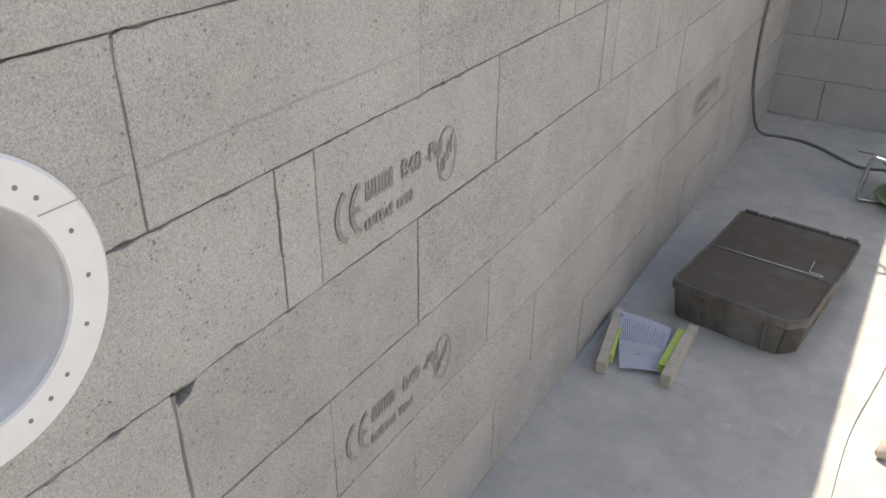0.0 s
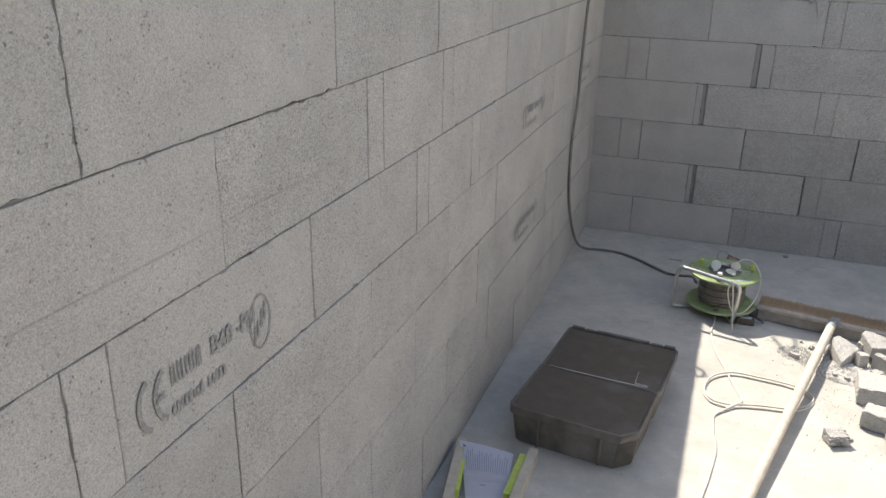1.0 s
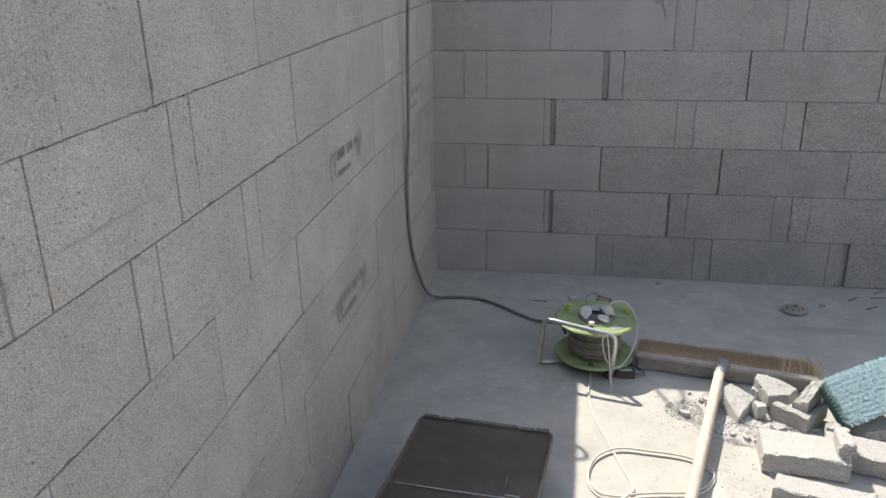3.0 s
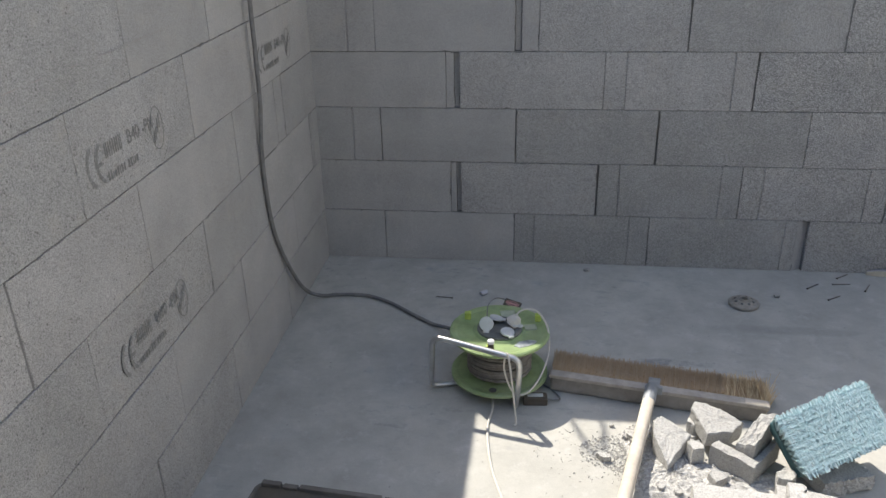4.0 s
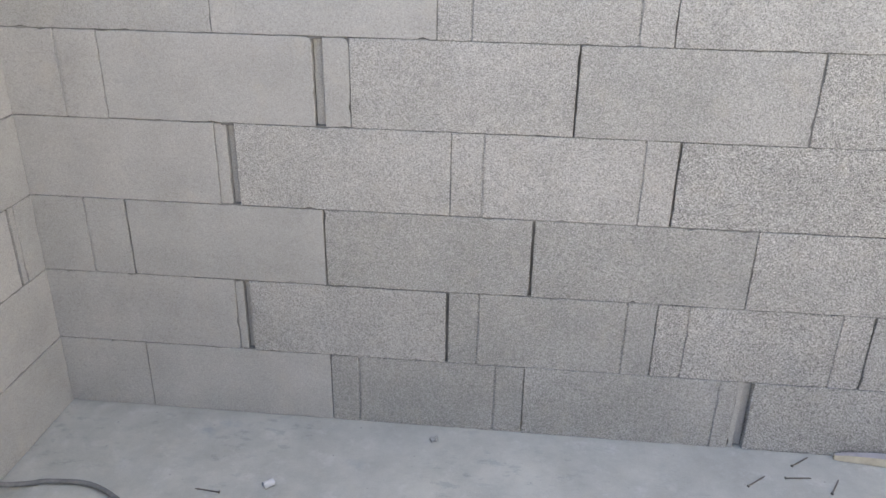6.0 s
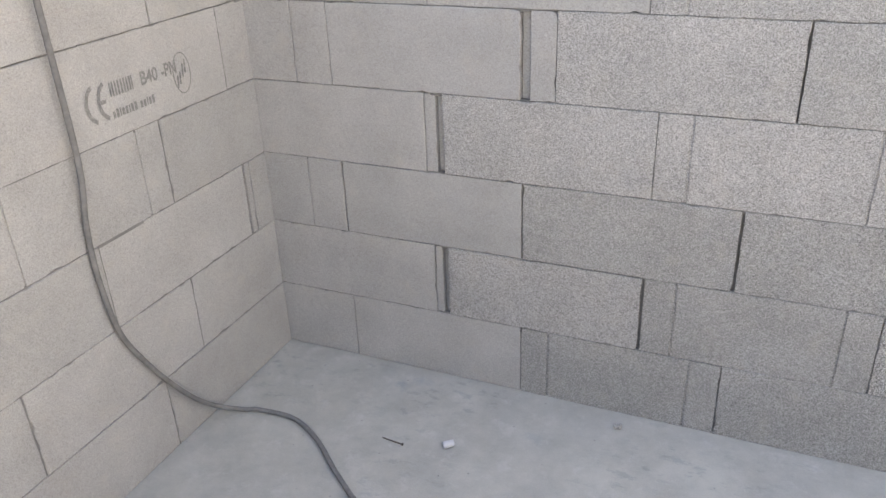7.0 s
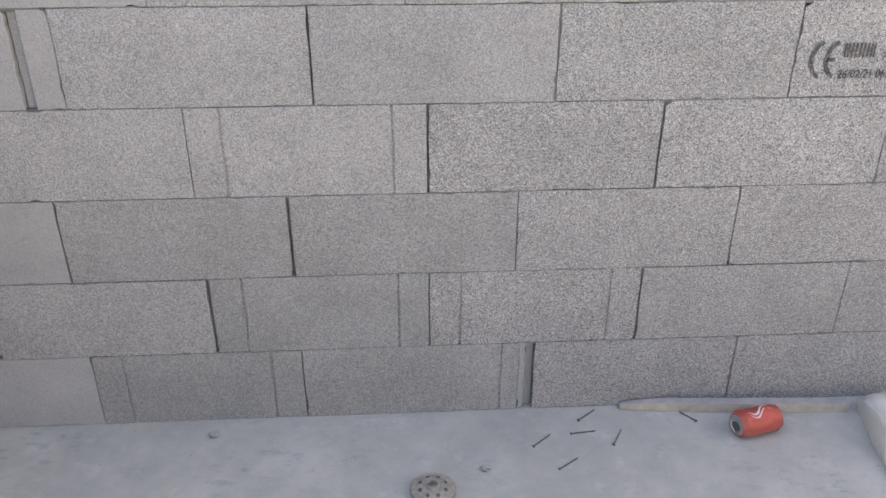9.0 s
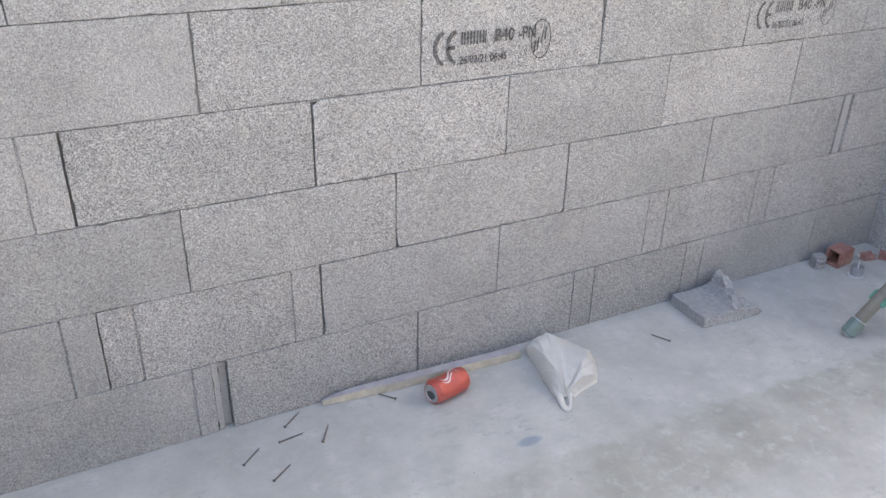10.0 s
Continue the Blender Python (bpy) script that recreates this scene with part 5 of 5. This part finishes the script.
shard("concrete_lump", "small pale concrete shard lying among grit", (1.225, -1.115, 0.0), (0.05, 0.05, 0.055), (0, 0, 10), 16)
shard("concrete_lump", "small pale concrete shard lying among grit", (1.245, -1.005, 0.0), (0.06, 0.05, 0.05), (0, 0, 50), 17)
shard("concrete_lump", "small pale concrete shard lying among grit", (1.42, -1.20, 0.0), (0.06, 0.05, 0.05), (0, 0, 15), 18)


_rng = random.Random(91)
for cx, cy, n in ((1.20, -1.02, 4), (1.24, -1.14, 6), (1.40, -1.26, 4), (1.16, -1.22, 3), (1.06, -1.02, 4), (1.12, -0.99, 2)):
    for _ in range(n):
        s = _rng.uniform(0.014, 0.034)
        shard("concrete_lump", "small pale concrete shard lying among grit", (cx + _rng.uniform(-0.05, 0.05), cy + _rng.uniform(-0.04, 0.04), 0.0), (s, s * _rng.uniform(0.6, 0.9), s * _rng.uniform(0.4, 0.7)), (_rng.uniform(-14, 14), 0, _rng.uniform(0, 360)), _rng.randrange(9999))


def scatter(name, label, spots, seed, lo, hi, mat=None):
    """Loose grit: many small tetra- and octahedral crumbs in one heap."""
    rng = random.Random(seed)
    bm = bmesh.new()
    for cx, cy, rx, ry, n, heap in spots:
        if heap > 0.005:        # the fine bed under the crumbs
            rows = []
            for i in range(13):
                q = i / 12
                rows.append([bm.verts.new((cx + rx * q * math.cos(a) * (1 + 0.14 * math.sin(3 * a + cx * 40)), cy + ry * q * math.sin(a) * (1 + 0.12 * math.cos(5 * a)),
                                           heap * 0.8 * (1 - q * q) + rng.uniform(-0.0030, 0.0042) * (q < 0.99) - 0.001 * (q == 1))) for a in (2 * math.pi * t / 48 for t in range(48))])
            for a, b in zip(rows, rows[1:]):
                for t in range(48):
                    bm.faces.new((a[t], b[t], b[(t + 1) % 48], a[(t + 1) % 48]))
        for _ in range(n):
            a, q = rng.uniform(0, 6.283), math.sqrt(rng.random())
            x, y = cx + rx * q * math.cos(a), cy + ry * q * math.sin(a)
            s = rng.uniform(lo, hi) * (0.6 if rng.random() < 0.6 else 1)
            z = heap * (1 - q) * rng.random() + s * 0.4
            vs = [bm.verts.new((x + s * rng.uniform(0.6, 1.1) * dx, y + s * rng.uniform(0.6, 1.1) * dy, max(0.0004, z + s * rng.uniform(0.4, 0.9) * dz))) for dx, dy, dz in ((1, 0, -0.5), (0, 1, -0.5), (-1, 0, -0.5), (0, -1, -0.5), (0.1, 0, 1))]
            for i in range(4):
                bm.faces.new((vs[i], vs[(i + 1) % 4], vs[4]))
    return tagged(obj(name, bm, mat or RUBBLE), label, "grit", kind="stuff")


scatter("rubble_grit", "grey concrete crumbs and gravel heaped by the rubble", [(1.165, -1.18, 0.105, 0.095, 4200, 0.020), (1.30, -1.19, 0.13, 0.10, 1400, 0.02), (1.13, -1.06, 0.09, 0.09, 900, 0.008), (1.38, -1.25, 0.16, 0.08, 700, 0.01), (1.04, -1.10, 0.10, 0.07, 1100, 0.0), (1.09, -1.16, 0.07, 0.08, 700, 0.0)], 31, 0.0010, 0.0050, GRIT)
scatter("loose_grit", "small dark crumbs scattered over the floor", [(1.16, -1.40, 0.14, 0.16, 260, 0), (1.00, -1.10, 0.18, 0.13, 240, 0), (0.95, -1.5, 0.30, 0.5, 90, 0), (1.25, -1.65, 0.25, 0.2, 160, 0), (1.22, -0.665, 0.16, 0.03, 60, 0), (2.6, -0.5, 0.8, 0.3, 30, 0), (0.9, -0.3, 0.8, 0.25, 14, 0), (3.4, -0.4, 0.5, 0.3, 20, 0)], 32, 0.0012, 0.0035)


# ---- along the back wall ----
def grinding_wheel():
    e = empty("grinding_wheel", Matrix.Translation((1.520, -0.278, 0)) @ pose(0, 0, 0, 0, 0, 20), "worn brown metal cup grinding wheel lying on the floor", "grinding wheel")
    part("cup", turned(bmesh.new(), [(0, 0.002), (0.046, 0.002), (0.050, 0.004), (0.0505, 0.011), (0.048, 0.0135), (0.038, 0.0145), (0.030, 0.019), (0.026, 0.020), (0.012, 0.020)], 48), BRONZE, e)
    part("hub", turned(bmesh.new(), [(0.016, 0.0195), (0.015, 0.025), (0.0115, 0.026), (0.0105, 0.0255), (0.0105, 0.015), (0, 0.015)], 24), BRONZE, e)
    for i in range(8):
        a = 2 * math.pi * i / 8
        part("vent_hole", turned(bmesh.new(), [(0, 0.0003), (0.0045, 0.0003), (0.0045, -0.001), (0, -0.001)], 12, Matrix.Translation((0.0305 * math.cos(a), 0.0305 * math.sin(a), 0.0193)) @ pose(0, 0, 0, 0, 28, math.degrees(a))), DARKHOLE, e)


grinding_wheel()


def nail(a, b):
    a, b = Vector((*a, 0.003)), Vector((*b, 0.0022))
    d = (b - a).normalized()
    bm = tube(bmesh.new(), [a, a + d * 0.0015, a + d * 0.0016, b - d * 0.006, b], [0.0038, 0.0038, 0.0018, 0.0018, 0.0004], 8)
    tagged(obj("nail", bm, NAIL), "dark rusty steel nail lying on the floor", "nail", "nails by the back wall")


for q in (((1.891, -0.057), (1.942, -0.016)), ((1.765, -0.145), (1.815, -0.102)), ((1.862, -0.105), (1.926, -0.097)), ((1.957, -0.150), (1.991, -0.094)), ((1.812, -0.225), (1.864, -0.188)),
          ((2.183, -0.076), (2.150, -0.034)), ((3.018, -0.184), (2.990, -0.130)), ((0.524, -0.312), (0.462, -0.305))):
    nail(*q)

stake = bmesh.new()
prof = [(-0.015, 0.0), (0.015, 0.0), (0.014, 0.026), (-0.014, 0.027)]
stations = [(0.0, 0.30, 0.60), (0.03, 0.55, 0.80), (0.10, 0.85, 0.95), (0.20, 1.0, 1.0), (0.40, 1.0, 1.0), (0.575, 1.0, 1.02)]
prev = None
for x, w, h in stations:
    ring = [stake.verts.new((x, py * w + (0.0 if w == 1 else 0.004), pz * h)) for py, pz in prof]
    if prev:
        for i in range(4):
            stake.faces.new((prev[i], prev[(i + 1) % 4], ring[(i + 1) % 4], ring[i]))
    else:
        stake.faces.new(list(reversed(ring)))
    prev = ring
stake.faces.new(prev)
bmesh.ops.recalc_face_normals(stake, faces=stake.faces[:])
bmesh.ops.bevel(stake, geom=stake.edges[:], offset=0.0015, segments=1, affect="EDGES", clamp_overlap=True)
st = tagged(obj("wooden_stake", stake, WOOD_STAKE), "pointed wooden stake, greyed on top, lying along the wall", "stake")
st.data.materials.append(WOOD_TOP)
for f in st.data.polygons:
    f.material_index = int(f.normal.z > 0.7)
st.matrix_world = Matrix.Translation((2.004, -0.017, 0.0)) @ pose(0, 0, 0, 0, 0, -3.1)


def drink_can():
    e = empty("drink_can", Matrix.Translation((2.258, -0.132, 0.0325)) @ pose(0, 0, 0, 0, 90, 14), "crumpled red drinks can lying on its side", "can")
    bm = turned(bmesh.new(), [(0.0255, 0.0), (0.0275, 0.0), (0.0285, 0.003), (0.0325, 0.012), (0.0328, 0.03), (0.0325, 0.05), (0.0328, 0.075), (0.0325, 0.098), (0.0295, 0.110), (0.0235, 0.114), (0.018, 0.110), (0, 0.108)], 36)
    for v in bm.verts:
        z = v.co.z
        if 0.012 < z < 0.105:
            d = noise.noise(Vector((v.co.x * 40, v.co.y * 40, z * 32))) * 0.0045
            v.co.x *= 1 + d / 0.033
            v.co.y *= 1 + d / 0.033
    part("body", bm, CAN_RED, e)
    part("lid", turned(bmesh.new(), [(0.0258, 0.001), (0.0245, 0.0035), (0.012, 0.004), (0, 0.004)], 36), ALU, e, "bare metal lid")
    part("lid_opening", turned(bmesh.new(), [(0, 0.0012), (0.011, 0.0012), (0.011, 0.003), (0, 0.003)], 20, Matrix.Translation((0.008, 0.004, 0)) @ Matrix.Diagonal((1, 1.3, 1, 1))), DARKHOLE, e)
    bm = bmesh.new()
    for amp, off, wid in ((0.35, 0.0, 0.10), (0.30, 0.30, 0.07)):
        pr = None
        for i in range(25):
            z = 0.022 + 0.066 * i / 24
            a = math.radians(180) + off + amp * math.sin(i / 24 * 6.0)
            w = wid * math.sin(math.pi * (i + 0.5) / 25)
            q = [bm.verts.new((0.0345 * math.cos(a + s * w), 0.0345 * math.sin(a + s * w), z)) for s in (-1, 1)]
            if pr:
                bm.faces.new((pr[0], pr[1], q[1], q[0]))
            pr = q
    part("print", bm, CAN_WHITE, e, "white wavy print")


drink_can()


NECK = (2.585, -0.268)
BAG_RIM = [(2.562, -0.262), (2.566, -0.225), (2.575, -0.180), (2.588, -0.125), (2.606, -0.046), (2.634, -0.030), (2.682, -0.018), (2.728, -0.062), (2.764, -0.138), (2.746, -0.190), (2.704, -0.244), (2.650, -0.256), (2.606, -0.272)]


def double_film(bm):
    """Gives a sheet a second skin half a millimetre below, joined along its border."""
    bmesh.ops.recalc_face_normals(bm, faces=bm.faces[:])
    rim = [e for e in bm.edges if e.is_boundary]
    twin = {v: bm.verts.new(v.co - Vector((0, 0, 0.0005))) for v in bm.verts[:]}
    for f in bm.faces[:]:
        bm.faces.new([twin[v] for v in reversed(f.verts)])
    for e in rim:
        a, b = e.verts
        bm.faces.new((a, b, twin[b], twin[a]))
    bmesh.ops.recalc_face_normals(bm, faces=bm.faces[:])


def plastic_bag():
    """A thin carrier bag slumped from its handle loop towards the wall, with broad soft folds."""
    neck = Vector((NECK[0], NECK[1], 0))
    rng = random.Random(17)
    rim = []
    for a, b in zip(BAG_RIM, BAG_RIM[1:]):
        for i in range(4):
            rim.append(Vector((*a, 0)).lerp(Vector((*b, 0)), i / 4) + Vector((rng.uniform(-1, 1), rng.uniform(-1, 1), 0)) * 0.0014)
    rim.append(Vector((*BAG_RIM[-1], 0)))
    steps, rows = 16, []
    bm = bmesh.new()
    for i, p in enumerate(rim):
        t = i / (len(rim) - 1)
        edge = min(1.0, 4 * t, 4 * (1 - t)) ** 0.6
        row = []
        for k in range(steps + 1):
            s = k / steps
            q = neck.lerp(p, s)
            # broad flat facets that meet in a few creases running from the handle
            fold = 0.75 * abs(noise.noise(Vector((t * 4.2, s * 1.1, 1.7)))) + 0.55 * abs(noise.noise(Vector((q.x * 20, q.y * 13, 4.2)))) - 0.28 * abs(noise.noise(Vector((t * 11.0, s * 1.8, 6.1))))
            z = 0.006 + edge * (1 - s ** 9) * (0.044 * min(1.0, 0.2 + 1.7 * s) + 0.026 * fold) * (1 - (0.18 if t > 0.6 else 0.22) * s * s)
            z += 0.014 * max(0.0, min(1.0, (q.y + 0.11) / 0.07)) * edge
            row.append(bm.verts.new((q.x, min(q.y, -0.004), max(z, 0.002))))
        row.append(bm.verts.new((p.x, min(p.y, -0.004) - 0.004, 0.001)))
        rows.append(row)
    for a, b in zip(rows, rows[1:]):
        for k in range(steps + 1):
            bm.faces.new((a[k], a[k + 1], b[k + 1], b[k]))
    bmesh.ops.remove_doubles(bm, verts=bm.verts[:], dist=0.0003)
    double_film(bm)
    e = empty("plastic_bag", Matrix.Identity(4), "crumpled thin white plastic carrier bag slumped by the wall", "bag")
    part("body", bm, BAGMAT, e, smooth=False)
    # the handle: a flat loop of film pulled out to a tip, with a narrow slot
    bm = bmesh.new()
    inner = smooth_path([(2.588, -0.238, 0.026), (2.578, -0.262, 0.016), (2.569, -0.288, 0.007), (2.568, -0.298, 0.004), (2.575, -0.296, 0.004), (2.586, -0.276, 0.008), (2.596, -0.250, 0.020)], 6)
    outer = smooth_path([(2.566, -0.228, 0.024), (2.560, -0.256, 0.014), (2.551, -0.292, 0.006), (2.553, -0.314, 0.003), (2.570, -0.316, 0.003), (2.592, -0.290, 0.007), (2.618, -0.246, 0.022)], 6)
    prev = None
    for a, b in zip(outer, inner):
        row = [bm.verts.new(a), bm.verts.new((a + b) / 2 + Vector((0, 0, 0.002))), bm.verts.new(b)]
        if prev:
            for i in range(2):
                bm.faces.new((prev[i], row[i], row[i + 1], prev[i + 1]))
        prev = row
    double_film(bm)
    part("handle_loop", bm, BAGMAT, e, smooth=True)


plastic_bag()


def cut_block():
    """Remnant of a hollow block: a base with one broken web."""
    bm = bmesh.new()
    outline = [(0.0, 0.0), (0.120, 0.0), (0.216, 0.0), (0.222, 0.010), (0.216, 0.022), (0.204, 0.026), (0.192, 0.030), (0.184, 0.044), (0.188, 0.056), (0.182, 0.068), (0.178, 0.078), (0.168, 0.084), (0.156, 0.082), (0.147, 0.070), (0.138, 0.054), (0.124, 0.043), (0.102, 0.036), (0.06, 0.033), (0.002, 0.033)]
    rng = random.Random(6)
    prev = None
    for j in range(9):
        y = -0.182 + 0.158 * j / 8
        ring = []
        for x, z in outline:
            jig = 0.0050 if x > 0.150 else 0.0008
            if z > 0.034:       # the web has broken lower towards its front
                z = 0.034 + (z - 0.034) * (1.06 - 0.72 * max(0.0, 1 - j / 6) + rng.uniform(-0.08, 0.08) * (z > 0.06))
                x += 0.012 - 0.050 * (1 - j / 8)
            ring.append(bm.verts.new((x + rng.uniform(-jig, jig), y + rng.uniform(-0.004, 0.004) * (j in (0, 8) or x > 0.16), max(0, z + rng.uniform(-jig, jig) * (z > 0.008)))))
        if prev:
            for i in range(len(ring)):
                q = (i + 1) % len(ring)
                bm.faces.new((prev[i], prev[q], ring[q], ring[i]))
        else:
            bm.faces.new(list(ring))
        prev = ring
    bm.faces.new(list(reversed(prev)))
    bmesh.ops.recalc_face_normals(bm, faces=bm.faces[:])
    ob = tagged(obj("block_offcut", bm, OFFCUT), "grey hollow block offcut with a broken web", "block")
    ob.data.materials.append(OFFCUT_BROKEN)
    for f in ob.data.polygons:
        x = f.center.x
        f.material_index = int((f.normal.y < -0.7 and x > 0.03) or x > 0.176 or (f.normal.z > 0.35 and x > 0.15))
    ob.matrix_world = Matrix.Translation((3.168, 0.006, 0)) @ pose(0, 0, 0, 0, 0, -3.5)


cut_block()


def clay_brick():
    """A broken hollow clay piece, open at its end."""
    e = empty("clay_brick", Matrix.Translation((3.893, -0.060, 0)) @ pose(0, 0, 0, 0, 0, 6) @ Matrix.Scale(0.70, 4), "broken red hollow clay brick in the corner", "brick")
    bm = bmesh.new()
    for a in ((-0.055, -0.04, 0.0, 0.055, 0.04, 0.012), (-0.055, -0.04, 0.073, 0.055, 0.04, 0.085), (-0.055, -0.04, 0.0118, 0.055, -0.029, 0.0732), (-0.055, 0.029, 0.0118, 0.055, 0.04, 0.0732), (0.036, -0.0292, 0.0119, 0.048, 0.0292, 0.0731)):
        box(bm, *a, 0.002)
    for v in bm.verts:
        if v.co.x < -0.04:
            v.co.x += 0.012 * noise.noise(v.co * 40)
    part("shell", bm, CLAY, e)


clay_brick()
tagged(chunk("concrete_cube", "small pale concrete spacer cube", (3.800, -0.048, 0.0), (0.040, 0.036, 0.042), (0, 0, -15), 41, 0.03, "spacers"), category="spacer").data.materials[0] = OFFCUT
chunk("clay_shard", "small red clay shard in the corner", (4.015, -0.085, 0.0), (0.05, 0.03, 0.02), (0, 0, -10), 42, 0.15, "clay shards").data.materials[0] = CLAY
chunk("clay_shard", "small red clay shard in the corner", (4.07, -0.11, 0.0), (0.04, 0.03, 0.018), (0, 0, 30), 43, 0.15, "clay shards").data.materials[0] = CLAY
chunk("concrete_lump", "small pale lump in the corner", (3.985, -0.055, 0.0), (0.035, 0.03, 0.03), (0, 0, 30), 44, 0.2)
chunk("concrete_lump", "small pale lump in the corner", (4.06, -0.19, 0.0), (0.05, 0.04, 0.03), (0, 0, 30), 45, 0.2)
cup = empty("plastic_cup", Matrix.Translation((3.872, -0.150, 0)) @ Matrix.Scale(0.8, 4), "small cloudy plastic cup standing on the floor", "cup")
part("wall", turned(bmesh.new(), [(0, 0.001), (0.022, 0.001), (0.024, 0.003), (0.026, 0.045), (0.0245, 0.045), (0.0225, 0.004), (0, 0.0035)], 28), CUPGREY, cup)
part("base_ring", turned(bmesh.new(), [(0.0245, 0.0), (0.031, 0.0), (0.032, 0.002), (0.031, 0.0035), (0.0245, 0.0035), (0.0245, 0.0)], 32), CUPMAT, cup, "pale round base")
part("stem", tube(bmesh.new(), [(0.004, 0, 0.004), (0.004, 0, 0.064)], 0.002, 8), PVC, cup, "white stem")

prop = empty("prop_leg", Matrix.Identity(4), "drab plastic pole with a green foot, leaning on the wall", "pole")
foot, head = Vector((3.532, -0.392, 0.018)), Vector((4.080, -0.545, 0.86))
dirp = (head - foot).normalized()
across = dirp.cross(Vector((0, 0, 1))).normalized()
part("pole", tube(bmesh.new(), [foot + dirp * 0.02, head], 0.0185, 20), POLE, prop, "drab grey-beige tube", True)
boot = part("foot", tube(bmesh.new(), [foot - dirp * 0.016, foot - dirp * 0.012, foot + dirp * 0.028, foot + dirp * 0.036], [0.018, 0.0225, 0.0230, 0.0212], 10), GREEN, prop, "dull green plastic foot")
part("sole", tube(bmesh.new(), [foot - dirp * 0.022, foot - dirp * 0.0162], [0.014, 0.0175], 10), CUPGREY, boot, "grey worn sole")
part("collar", tube(bmesh.new(), [foot + dirp * 0.0365, foot + dirp * 0.0385], 0.0228, 20), CUPMAT, prop, "pale collar")
for side in (-1, 1):
    at = foot + dirp * 0.122 + across * side * 0.024
    bm = tube(bmesh.new(), [at - dirp * 0.018, at - dirp * 0.012, at + dirp * 0.012, at + dirp * 0.020], [0.003, 0.0075, 0.0075, 0.003], 8)
    part("clip", bm, CLIP, prop, "bright green clip")
chunk("green_scrap", "small green plastic scrap beside the pole", (3.66, -0.345, 0.0), (0.05, 0.018, 0.014), (0, 0, 40), 51, 0.1, "green scraps").data.materials[0] = GREEN
chunk("green_scrap", "small green plastic scrap beside the pole", (3.76, -0.43, 0.0), (0.04, 0.02, 0.016), (0, 0, -30), 52, 0.1, "green scraps").data.materials[0] = GREEN

tagged(obj("pipe_offcut", turned(bmesh.new(), [(0.0085, 0), (0.0085, 0.026), (0.0065, 0.026), (0.0065, 0)], 16, Matrix.Translation((0.622, -0.285, 0.0085)) @ pose(0, 0, 0, 0, 90, 42)), LINER), "short grey-white pipe offcut on the floor", "pipe")
chunk("pebble", "dark pebble by the back wall", (1.0, -0.061, 0.0), (0.018, 0.014, 0.010), (0, 0, 30), 61, 0.2, "pebbles")
chunk("pebble", "pale crumb of mortar on the floor", (1.645, -0.215, 0.0), (0.018, 0.014, 0.008), (0, 0, 10), 62, 0.3, "pebbles")
